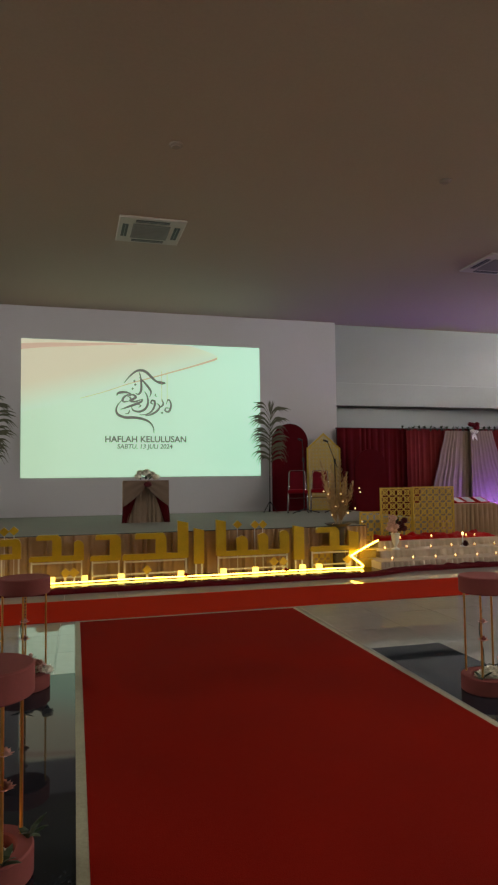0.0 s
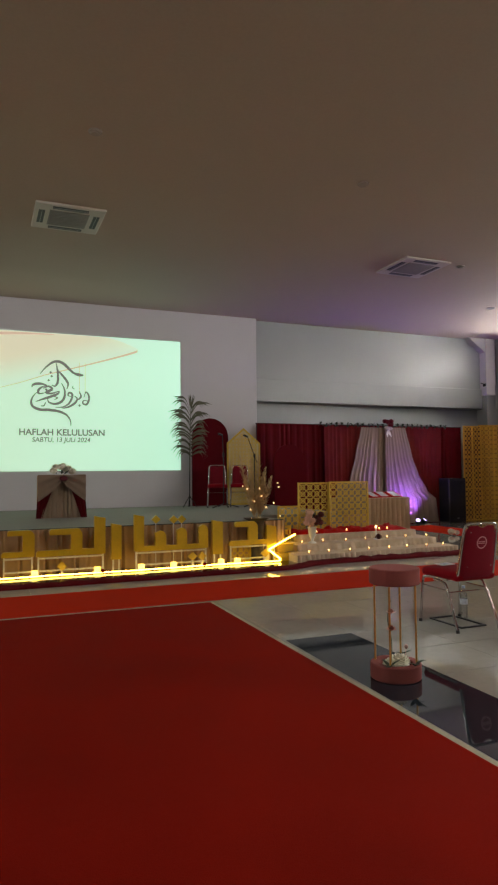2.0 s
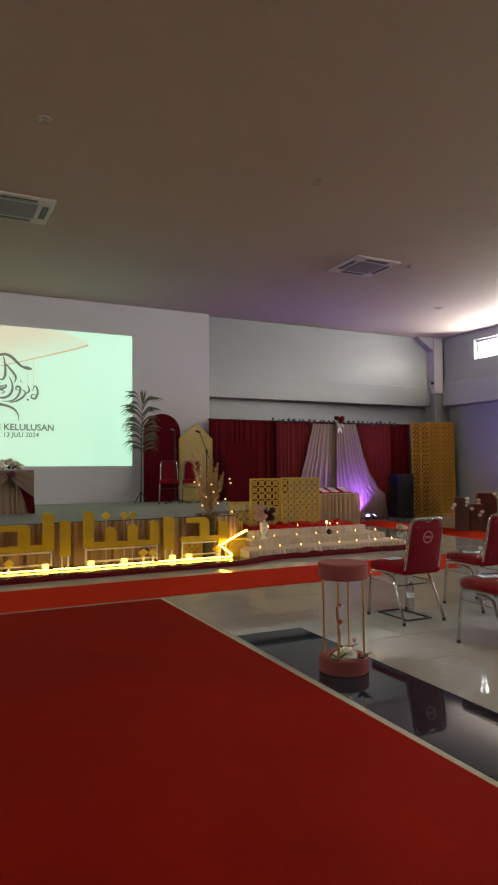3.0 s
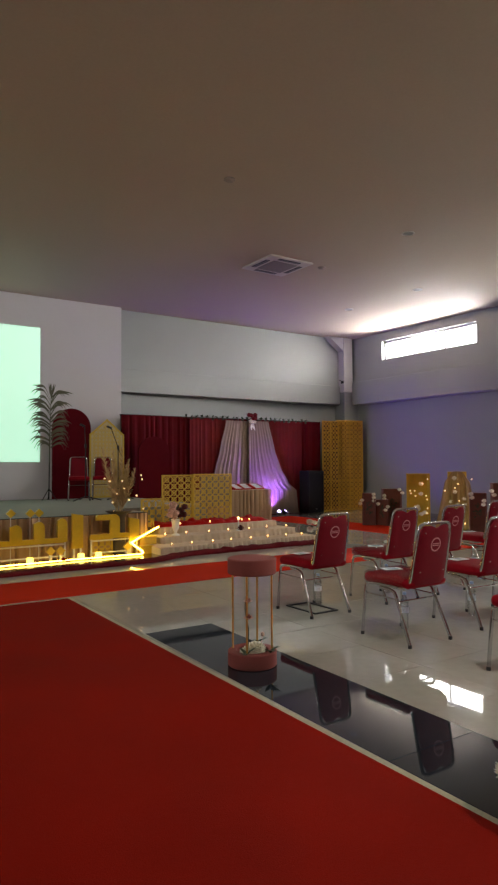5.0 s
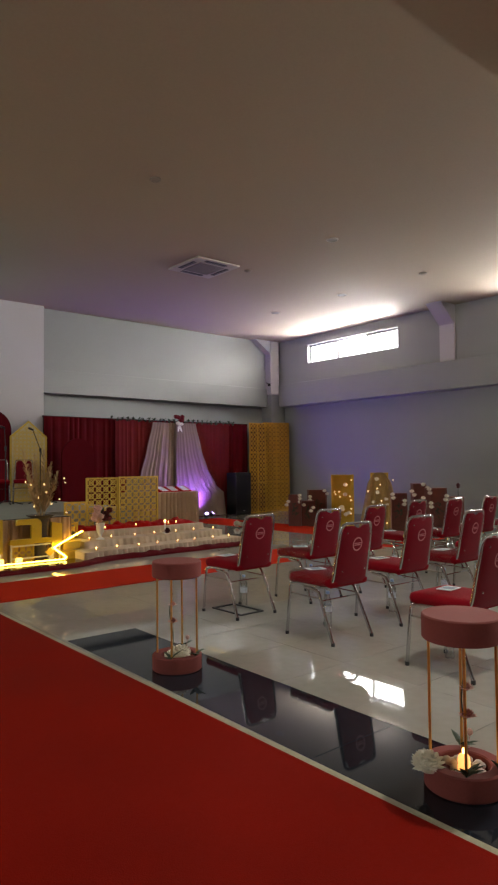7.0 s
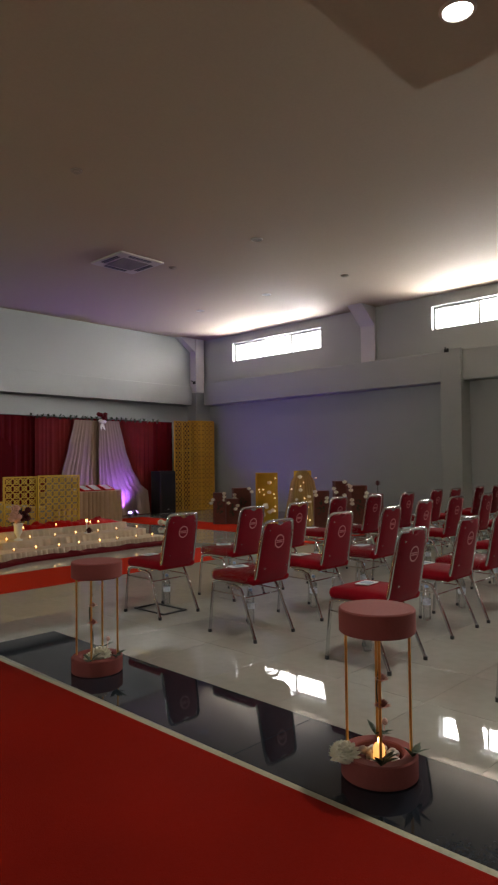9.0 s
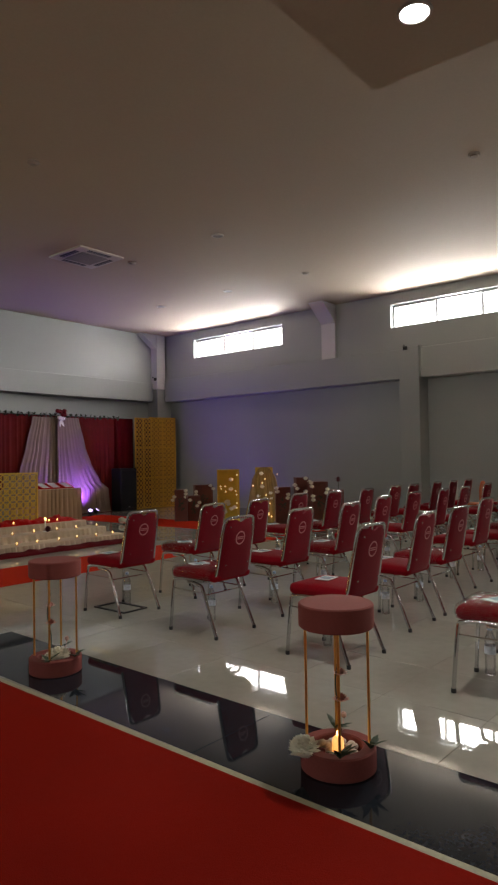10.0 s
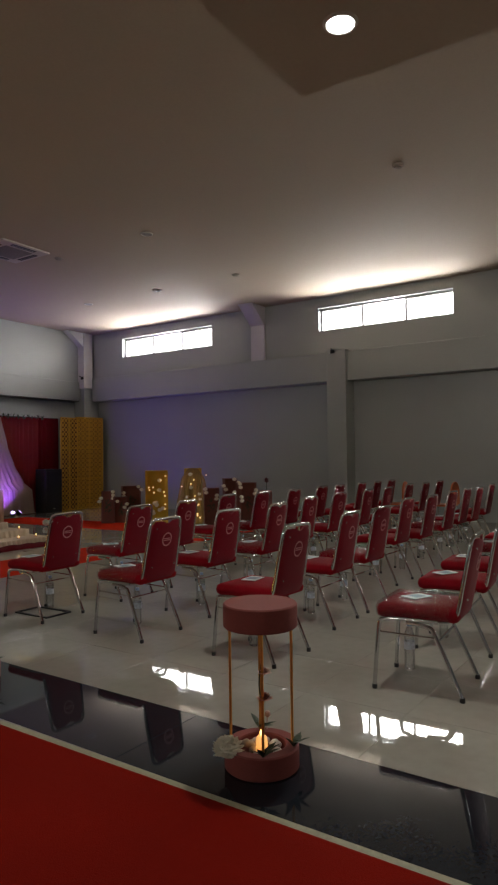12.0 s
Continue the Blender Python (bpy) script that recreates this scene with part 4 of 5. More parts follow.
for bars in LETTERS:
    xc = sum(b[0] + b[1] for b in bars) / (2 * len(bars))
    low = min(b[2] for b in bars)
    t = thing("gold_letter", xc, LY, 0, "gold painted cut-out letter on slim metal legs", "letter", "gold letters before the stage")
    bm = bmesh.new()
    for k, (x0, x1, z0, z1) in enumerate(bars):
        cut = 0.03 if z1 - z0 > 0.2 else 0.0
        if cut and z1 < 0.62 and k:
            r = 0.085      # rounded shoulder of a hook
            top = [(x1 - xc - r + r * math.cos(a), z1 + 0.03 - r + r * math.sin(a)) for a in [math.pi / 2 * q / 6 for q in range(7)]]
        else:
            top = [(x1 - xc, z1 - cut)]
        end = [(x0 - xc, z1)] if cut else [(x0 - xc + 0.02, z1), (x0 - xc, z1 - 0.025)]
        apoly(bm, [(x0 - xc, z0), (x1 - xc, z0)] + top + end, -0.03 + 0.0012 * k, 0.03 - 0.0012 * k)
    part("letter_body", bm, M_GOLD, t)
    bx0, bx1 = min(b[0] for b in bars) - xc, max(b[1] for b in bars) - xc
    for x in (bx0 + 0.03, bx1 - 0.03):
        part("leg", box(x - 0.010, x + 0.010, -0.012, 0.012, 0, low + 0.02), M_WHITEMETAL, t)
    if bx1 - bx0 > 0.35:
        part("rail", box(bx0 + 0.02, bx1 - 0.02, -0.012, 0.012, low - 0.035, low - 0.015), M_WHITEMETAL, t)
        part("rail", box(bx0 + 0.02, bx1 - 0.02, -0.012, 0.012, 0.05, 0.07), M_WHITEMETAL, t)
for x, z in DOTS:
    t = thing("gold_dot", x, LY, 0, "gold diamond dot held on a thin rod", "ornament", "gold diamonds")
    part("diamond", poly([(-0.065, z), (0, z + 0.06), (0.065, z), (0, z - 0.06)], -0.02, 0.02), M_GOLD, t)
    part("rod", box(-0.004, 0.004, 0.0, 0.008, 0, z), M_WHITEMETAL, t)
for x, z in ((1.045, 0.12), (2.86, 0.15), (3.00, 0.145), (4.0, 0.13), (-0.03, 0.13), (0.08, 0.13)):
    t = thing("gold_diamond", x, LY - 0.09, 0, "small gold diamond standing before the letters", "ornament", "gold diamonds")
    part("diamond", poly([(-0.068, z), (0, z + 0.066), (0.068, z), (0, z - 0.066)], -0.015, 0.015), M_GOLDWOOD, t)
    part("foot", box(-0.015, 0.015, -0.02, 0.02, 0, z - 0.055), M_WHITEMETAL, t)

setting("gloss_sheet", box(-6.4, 4.36, 8.33, 9.25, 0.0, 0.003), M_BLACKSHEET, "black glossy sheet under the light strip", "sheet")
# light strip on the floor, turning up to the risers
led = thing("light_strip", 0, 0, 0, "glowing warm white light strip along the floor", "light strip")
for k in range(14):
    x0 = -6.4 + k * 0.755
    part("strip", tube(bend([(x0, LY - 0.21 + 0.02 * math.sin(k * 2.1), 0.022), (x0 + 0.38, LY - 0.20 + 0.02 * math.sin(k * 2.1 + 1), 0.022), (x0 + 0.755, LY - 0.21 + 0.02 * math.sin(k * 2.1 + 2.1), 0.022)], 4), 0.009, 8), M_LED, led)
part("strip", tube(bend([(4.17, LY - 0.21, 0.022), (4.20, LY - 0.19, 0.05), (4.06, 8.98, 0.17), (4.08, 9.00, 0.20), (4.42, 9.2, 0.295), (4.74, 9.5, 0.34)], 4), 0.013, 8), M_LED, led)


def make_block(x, y):
    t = thing("light_block", x, y, 0, "small acrylic block glowing over the light strip", "light block", "glowing blocks")
    part("block", box(-0.04, 0.04, -0.035, 0.035, 0.0, 0.075, 0.008), M_GLOWBLOCK, t)
    return t


M_GLOWBLOCK = glow("glowing_acrylic", (1.0, 0.66, 0.09), 2.2)
for x in (-0.2, 0.22, 0.70, 2.13, 3.32, 3.58, 1.52, 2.6):
    make_block(x, LY - 0.02)
rg = random.Random(5)
for x in (1.55, 2.98):
    t = thing("red_flower", x, LY - 0.28, 0, "small red cloth flower beside the light strip", "flower", "red flowers")
    bm = bmesh.new()
    aflower(bm, (0, 0, 0.03), 0.06, rg, 3, 9)
    part("bloom", bm, M_RUNNER, t)

# bunched maroon cloth along the floor edge
bm = bmesh.new()
nx, prof = 260, 9
rows = []
for i in range(nx + 1):
    x = -6.4 + 13.7 * i / nx
    a = noise.noise(Vector((x * 2.2, 0, 3)))
    c = noise.noise(Vector((x * 6.0, 4, 1)))
    step = min(1, max(0, (x - 3.9) / 0.9))      # the cloth keeps clear of the light strip, then hugs the steps
    yb, hh, ww = 8.25 + 0.27 * step * step * (3 - 2 * step) + 0.05 * a, 0.042 + 0.02 * step + 0.022 * c, 0.14 + 0.03 * a
    rows.append([bm.verts.new((x + 0.02 * c * math.sin(k), yb - ww * math.cos(math.pi * k / (prof - 1)), max(0.002, hh * math.sin(math.pi * k / (prof - 1)) * (1 + 0.35 * noise.noise(Vector((x * 9, k * 0.8, 7))))))) for k in range(prof)])
for a, b in zip(rows, rows[1:]):
    for k in range(prof - 1):
        bm.faces.new((a[k], a[k + 1], b[k + 1], b[k]))
cl = smooth(part("floor_drape", bm, M_MAROON), 80)
tagged(cl, "bunched maroon cloth laid along the stage foot", "cloth")

# ---- tiered riser with candles ----
TIERS = ((4.38, 7.30, 8.66, 0.11), (4.60, 7.22, 9.12, 0.21), (4.78, 7.12, 9.55, 0.31))
ris = thing("tiered_riser", 5.86, 9.6, 0, "three low steps draped in ruffled cream cloth", "riser")
for k, (x0, x1, yf, z) in enumerate(TIERS):
    part("step", box(x0 - 5.86, x1 - 5.86, yf - 9.6 + 0.03, 0.85, (0 if k == 0 else TIERS[k - 1][3]), z, 0.01), M_CREAM, ris)
    rf = sheet(x0 - 5.86, x1 - 5.86, (0.0 if k == 0 else TIERS[k - 1][3]), z + 0.006, yf - 9.6, (0.021, 0.011, 0.009)[k], (33, 25, 22)[k], 20 + k, nx=400, nz=6)
    for v in rf.verts:      # uneven hem, soft upper fold
        low = max(0.0, 1 - (v.co.z - (0.0 if k == 0 else TIERS[k - 1][3])) / (z - (0.0 if k == 0 else TIERS[k - 1][3]) + 0.006))
        v.co.y -= 0.030 * low ** 0.6 + 0.016 * low * noise.noise(Vector((v.co.x * 5, k * 3, 1)))
        v.co.z -= 0.006 * abs(noise.noise(Vector((v.co.x * 7, k, 4)))) * (1 - low)
    smooth(thick(part("ruffle", rf, M_CREAM, ris)), 70)
    rf = sheet(-0.0, 0.0 + (0.85 - (yf - 9.6)), (0.0 if k == 0 else TIERS[k - 1][3]), z + 0.006, 0, 0.009, 15, 30 + k, nx=140, nz=4)
    o = smooth(thick(part("ruffle", rf, M_CREAM, ris)), 70)
    o.matrix_basis = pose(x1 - 5.86 + 0.01, yf - 9.6, 0, 0, 0, 90)


def make_tealight():
    t = thing("tealight", 0, 0, 0, "lit tea light candle in a glass cup", "candle", "tea lights on the riser")
    smooth(part("cup", lathe([(0, 0), (0.022, 0), (0.024, 0.025), (0.021, 0.025), (0.019, 0.006), (0, 0.006)], 14), M_BOTTLE, t))
    smooth(part("wax", lathe([(0, 0.006), (0.018, 0.006), (0.018, 0.018), (0, 0.018)], 12), M_CANDLE, t))
    bm = bmesh.new()
    ablob(bm, (0, 0, 0.032), 0.008, 2, 1.5)
    part("flame", bm, M_FLAME, t)
    return t


TEA = make_tealight()
spots = [(4.62 + 0.36 * k, 8.80 + 0.03 * (k % 2), 0.116) for k in range(8)] + [(5.22, 9.66, 0.33), (5.80, 9.67, 0.335), (6.45, 9.66, 0.33), (6.62, 9.67, 0.33)] + [(4.75 + 0.4 * k, 9.28 + 0.04 * (k % 2), 0.216) for k in range(7)]
for k, (x, y, z) in enumerate(spots):
    if k == 0:
        TEA.matrix_basis = pose(x, y, z)
    else:
        copy_thing(TEA, pose(x, y, z))

for x0, x1, y0, y1, z0, z1 in ((4.20, 4.40, 9.00, 9.30, 0.0, 0.12), (4.26, 4.53, 9.14, 9.62, 0.12, 0.24)):
    t = thing("gold_box", (x0 + x1) / 2, (y0 + y1) / 2, 0, "low gold painted box at the end of the steps", "box", "gold boxes")
    hx, hy = (x1 - x0) / 2, (y1 - y0) / 2
    part("body", box(-hx, hx, -hy, hy, z0, z1 - 0.012, 0.004), M_GOLDWOOD, t)
    part("lid", box(-hx - 0.01, hx + 0.01, -hy - 0.01, hy + 0.01, z1 - 0.012, z1, 0.004), M_GOLD, t)

# crumpled red cloth on the top step
bm = bmesh.new()
n = 60
vs = [[None] * 9 for _ in range(n + 1)]
for i in range(n + 1):
    for j in range(9):
        x, y = 4.72 + 2.35 * i / n, 9.66 + 0.055 * j
        h = 0.02 + abs(noise.noise(Vector((x * 6, y * 9, 2)))) * 0.10 + abs(noise.noise(Vector((x * 15, y * 17, 5)))) * 0.06
        edge = min(1, min(i, n - i) / 2) * min(1, min(j, 8 - j) / 1.5)
        vs[i][j] = bm.verts.new((x, y, 0.314 + h * edge))
for i in range(n):
    for j in range(8):
        bm.faces.new((vs[i][j], vs[i + 1][j], vs[i + 1][j + 1], vs[i][j + 1]))
M_SATIN = mat("red_satin", (0.42, 0.004, 0.004), 0.5, vary=0.15, scale=5, fine=60, bump=0.1, spec=0.1)
tagged(smooth(thick(part("red_satin_cloth", bm, M_SATIN)), 80), "crumpled bright red satin cloth on the top step", "cloth")


# ---- gold lattice screens ----
M_PALEGOLD = mat("pale_gold_board", (0.55, 0.45, 0.24), 0.6, vary=0.15, scale=14, fine=60)

M_ACRYLIC = sheer(mat("milky_acrylic", (0.55, 0.45, 0.30), 0.25, vary=0.15, scale=14, fine=60), 0.5)


def make_lattice(name, w, h, cell, label, base=0.0, paint=None):
    """A fretwork board: frame, crossed bars, rings in each cell."""
    t = thing(name, 0, 0, 0, label, "screen", "gold lattice screens")
    d = 0.010
    bm = bmesh.new()
    fr = 0.028
    for x in (0, w - fr):
        abox(bm, x, x + fr, -d, d, base, base + h)
    for z in (base, base + h - fr):
        abox(bm, fr, w - fr, -d, d, z, z + fr)
    part("frame", bm, paint or M_GOLDWOOD, t)
    nx, nz = max(1, round((w - 2 * fr) / cell)), max(1, round((h - 2 * fr) / cell))
    cx, cz = (w - 2 * fr) / nx, (h - 2 * fr) / nz
    bm = bmesh.new()
    dd = d * 0.6
    bw = cell * 0.065
    for i in range(nx):
        for j in range(nz):
            x0, z0 = fr + i * cx, base + fr + j * cz
            x1, z1 = x0 + cx, z0 + cz
            mx, mz = (x0 + x1) / 2, (z0 + z1) / 2
            for (ax, az, ex, ez) in ((x0, z0, x1, z1), (x0, z1, x1, z0)):
                L = math.hypot(ex - ax, ez - az)
                px, pz = -(ez - az) / L * bw, (ex - ax) / L * bw
                apoly(bm, [(ax + px, az + pz), (ax - px, az - pz), (ex - px, ez - pz), (ex + px, ez + pz)], -dd, dd)
            r0, r1, n = cx * 0.25, cx * 0.35, 10
            for k in range(n):
                a0, a1 = 2 * math.pi * k / n, 2 * math.pi * (k + 1) / n
                apoly(bm, [(mx + r0 * math.cos(a0), mz + r0 * math.sin(a0)), (mx + r1 * math.cos(a0), mz + r1 * math.sin(a0)), (mx + r1 * math.cos(a1), mz + r1 * math.sin(a1)), (mx + r0 * math.cos(a1), mz + r0 * math.sin(a1))], -dd * 0.8, dd * 0.8)
    part("fretwork", bm, paint or M_GOLDWOOD, t, "gold fretwork pattern")
    return t


L_TALL = "gold fretwork screen standing on the draped steps"
a = make_lattice("lattice_screen", 0.60, 0.85, 0.122, L_TALL)
a.matrix_basis = pose(5.06, 10.02, 0.31)
b = make_lattice("lattice_screen", 0.80, 0.86, 0.122, L_TALL)
b.matrix_basis = pose(5.645, 9.985, 0.31)
part("backing", box(0.16, 0.79, 0.012, 0.018, 0.27, 0.84), M_ACRYLIC, b, "milky acrylic backing sheet")
c = make_lattice("lattice_screen", 0.42, 0.46, 0.125, "low gold fretwork screen beside the steps")
c.matrix_basis = pose(4.66, 9.99, 0.31)
d = make_lattice("lattice_screen", 0.40, 0.46, 0.125, "low gold fretwork screen beside the steps")
d.matrix_basis = pose(4.36, 9.70, 0.0)
d2 = make_lattice("lattice_screen", 0.34, 0.26, 0.11, "low gold fretwork screen beside the steps")
d2.matrix_basis = pose(3.50, 9.2, 0.0)
e = make_lattice("lattice_screen", 0.62, 2.54, 0.125, "tall orange-gold fretwork screen standing by the drapery", paint=M_AMBERWOOD)
e.matrix_basis = pose(12.0, 13.95, 0.0)
f = make_lattice("lattice_screen", 0.86, 2.58, 0.125, "tall orange-gold fretwork screen standing by the drapery", paint=M_AMBERWOOD)
f.matrix_basis = pose(12.64, 14.08, 0.0, 0, 0, -14)
part("backing", box(0.02, 0.84, 0.012, 0.02, 0.02, 2.56), mat("mid_gold_board", (0.36, 0.185, 0.025), 0.6), f, "plain gold backing board")
# added dark sheet: its colour gives the darkness behind the open fretwork
part("backing", box(0.02, 0.60, 0.012, 0.02, 0.02, 2.52), mat("dark_behind_fretwork", (0.085, 0.028, 0.008), 0.6), e, "dark sheet standing in for the dim drape behind the fretwork")

for ob, w in ((e, 0.62), (f, 0.86)):
    for z in (0.84, 1.68):
        part("rail", box(0.028, w - 0.028, -0.013, 0.005, z, z + 0.03), M_AMBERWOOD, ob)
    part("stile", box(w / 2 - 0.016, w / 2 + 0.016, -0.0125, 0.005, 0.028, 2.51), M_AMBERWOOD, ob)

# ---- things on the stage ----
lec = thing("lectern", 1.315, 11.75, STAGE_Z, "small table draped in beige and maroon cloth", "lectern")
part("top", box(-0.36, 0.36, -0.22, 0.22, 0.70, 0.735, 0.006), M_SKIRT, lec)
smooth(thick(part("skirt_cloth", sheet(-0.36, 0.36, 0.0, 0.715, -0.225, 0.020, 8, 41, nx=90, nz=8, flare=0.03), M_BEIGE, lec)), 70)
for s in (-1, 1):
    bm = bmesh.new()
    n = 14
    R = []
    for j in range(n + 1):
        v = j / n
        z = 0.72 * (1 - v)
        xi = s * (0.02 + 0.30 * v ** 0.75)
        xo = s * (0.37 + 0.05 * v)
        R.append([bm.verts.new((xi + (xo - xi) * k / 8, -0.25 - 0.018 * math.sin(k * 2.1 + v * 3) - 0.01 * (1 - v), z)) for k in range(9)])
    for p, q in zip(R, R[1:]):
        for k in range(8):
            bm.faces.new((p[k], p[k + 1], q[k + 1], q[k]))
    smooth(thick(part("swag", bm, M_MAROON, lec, "gathered maroon swag")), 70)
    bm = bmesh.new()
    R = []
    for k in range(17):
        u = k / 16
        xx = s * (0.01 + 0.385 * u)
        low = 0.62 - 0.34 * u ** 0.8
        R.append([bm.verts.new((xx, -0.325 - 0.012 * math.sin(q * 1.5 + u * 4) + 0.02 * u, low + (0.735 - low) * q / 10)) for q in range(11)])
    for p, q in zip(R, R[1:]):
        for k in range(10):
            bm.faces.new((p[k], p[k + 1], q[k + 1], q[k]))
    smooth(thick(part("upper_swag", bm, M_TAUPE, lec, "beige cloth swept to the side")), 70)
    smooth(thick(part("side_cloth", sheet(-0.22, 0.22, 0, 0.715, 0, 0.015, 5, 45 + s, nx=50, nz=5), M_SKIRT, lec)), 70).matrix_basis = pose(s * 0.365, 0, 0, 0, 0, 90)
bm = bmesh.new()
ablob(bm, (0.02, -0.34, 0.67), 0.07, 2, 0.8, 0.12, rg)
part("knot", bm, M_PETALR, lec, "dark cloth knot")

bq = thing("bouquet", 1.335, 11.70, STAGE_Z + 0.735, "low bouquet of cream flowers on the lectern", "bouquet")
for k in range(13):
    bm = bmesh.new()
    x, y, z = rg.uniform(-0.19, 0.19), rg.uniform(-0.08, 0.08), 0.03 + rg.uniform(0, 0.07)
    abloom(bm, (x, y, z + 0.07 * (1 - abs(x) / 0.2)), 0.08, rg, 40)
    part("bloom", bm, M_PETALW, bq)
bm = bmesh.new()
for k in range(8):
    a = rg.uniform(0, 6.28)
    aleaf(bm, (rg.uniform(-0.15, 0.15), 0, 0.01), (0.24 * math.cos(a), 0.12 * math.sin(a), rg.uniform(0.03, 0.16)), 0.04)
part("leaves", bm, M_LEAF, bq)


def arch_outline(w, h, n=18):
    r = w / 2
    return [(-r, 0), (r, 0)] + [(r * math.cos(math.pi * k / n), h - r + r * math.sin(math.pi * k / n)) for k in range(n + 1)]


def make_arch(x, y, z, w, h, rz=0):
    t = thing("arch_board", x, y, z, "maroon round-topped backdrop board", "backdrop board", "arch boards", rz)
    part("board", poly(arch_outline(w, h), -0.02, 0.02), M_MAROONBOARD, t)
    for s in (-1, 1):
        part("strut", tube([(s * w * 0.3, 0.02, h * 0.5), (s * w * 0.3, 0.22, 0.0)], 0.012, 6), M_BLACKMETAL, t)
    return t


make_arch(4.86, 14.02, STAGE_Z, 0.86, 1.98)
make_arch(6.62, 13.55, 0.0, 0.78, 1.98)

mh = thing("mihrab_screen", 5.66, 13.98, STAGE_Z, "gold pointed fretwork panel with a dark inset", "backdrop board")
wq, hq, hs = 0.41, 1.77, 1.42
bm = bmesh.new()
out = [(-wq, 0), (wq, 0), (wq, hs), (0, hq), (-wq, hs)]
for k in range(5):
    (x0, z0), (x1, z1) = out[k], out[(k + 1) % 5]
    L = math.hypot(x1 - x0, z1 - z0)
    px, pz = -(z1 - z0) / L * 0.035, (x1 - x0) / L * 0.035
    apoly(bm, [(x0, z0), (x1, z1), (x1 + px, z1 + pz), (x0 + px, z0 + pz)], -0.015 - 0.0006 * k, 0.015 + 0.0006 * k)
part("frame", bm, M_GOLDWOOD, mh)
bm = bmesh.new()
cell = 0.085
for i in range(-5, 5):
    for j in range(21):
        x0, z0 = i * cell, 0.02 + j * cell
        mx, mz = x0 + cell / 2, z0 + cell / 2
        if mz > hs + (hq - hs) * (1 - abs(mx) / wq) - 0.07 or abs(mx) > wq - 0.05:
            continue
        r = cell * 0.5
        apoly(bm, [(mx - r, mz), (mx - r * 0.55, mz), (mx, mz + r * 0.55), (mx, mz + r)], -0.007, 0.003)
        apoly(bm, [(mx + r, mz), (mx + r * 0.55, mz), (mx, mz + r * 0.55), (mx, mz + r)], -0.006, 0.003)
        apoly(bm, [(mx - r, mz), (mx - r * 0.55, mz), (mx, mz - r * 0.55), (mx, mz - r)], -0.007, 0.003)
        apoly(bm, [(mx + r, mz), (mx + r * 0.55, mz), (mx, mz - r * 0.55), (mx, mz - r)], -0.006, 0.003)
part("fretwork", bm, M_GOLDWOOD, mh, "small gold fretwork")
part("backing", poly([(-wq + 0.01, 0), (wq - 0.01, 0), (wq - 0.01, hs), (0, hq - 0.02), (-wq + 0.01, hs)], 0.004, 0.010), M_PALEGOLD, mh, "pale backing board")


def make_palm(x, y, z, h, seed):
    rg = random.Random(seed)
    t = thing("palm_frond", x, y, z, "tall dry palm frond tied to a black stand", "palm frond", "stage palm fronds")
    part("pole", tube([(0, 0, 0.02), (0.01, 0, h * 0.62)], 0.012, 8), M_BLACKMETAL, t)
    for a in (200, 320, 80):
        part("stand_leg", tube([(0, 0, 0.25), (0.17 * math.cos(radians(a)), 0.17 * math.sin(radians(a)), 0.008)], 0.009, 6), M_BLACKMETAL, t)
    part("rachis", tube(bend([(0, -0.02, h * 0.35), (0.01, -0.02, h * 0.7), (0.03, -0.03, h)], 6), 0.012, 6, 0.004), M_PALM, t)
    for s in (-1, 1):
        for k in range(17):
            v = k / 16
            zb = h * (0.50 + 0.44 * v) + rg.uniform(-0.03, 0.03)
            L = (0.28 + 0.19 * math.sin(math.pi * (0.15 + 0.7 * v))) * rg.uniform(0.72, 1.16)
            rise = (0.10 + 0.16 * v) * rg.uniform(0.7, 1.25)
            drop = (0.09 + 0.11 * (1 - v)) * rg.uniform(0.4, 1.4)
            for q in range(2):
                bm = bmesh.new()
                p0 = Vector((0.02, -0.03, zb - 0.02 * q))
                sway = rg.uniform(-0.10, 0.06)
                Lq = L * (1 - 0.14 * q)
                pts = bend([p0, p0 + Vector((s * Lq * 0.36, sway * 0.4, rise * 0.8)), p0 + Vector((s * Lq * 0.72, sway * 0.8, rise * 0.85)), p0 + Vector((s * Lq, sway, rise - drop - 0.03 * q))], 4)
                n = len(pts)
                prev = None
                for i, p in enumerate(pts):
                    wd = 0.019 * math.sin(math.pi * min(0.98, 0.10 + 0.90 * i / (n - 1)))
                    cur = (bm.verts.new(p + Vector((0, 0.006, wd))), bm.verts.new(p - Vector((0, 0.006, wd))))
                    if prev:
                        bm.faces.new((prev[0], cur[0], cur[1], prev[1]))
                    prev = cur
                part("leaflet", bm, M_PALM, t)
    bm = bmesh.new()
    for k in range(9):
        a = rg.uniform(-0.32, 0.32)
        aleaf(bm, (0.03, -0.03, h - 0.12), (0.03 + 0.30 * math.sin(a), -0.03, h - 0.10 + 0.30 * math.cos(a)), 0.028, 0.02, (0, 1, 0))
    part("tip_leaves", bm, M_PALM, t)
    return t


make_palm(4.22, 13.55, STAGE_Z, 2.25, 7)
make_palm(-1.50, 13.55, STAGE_Z, 2.30, 8)


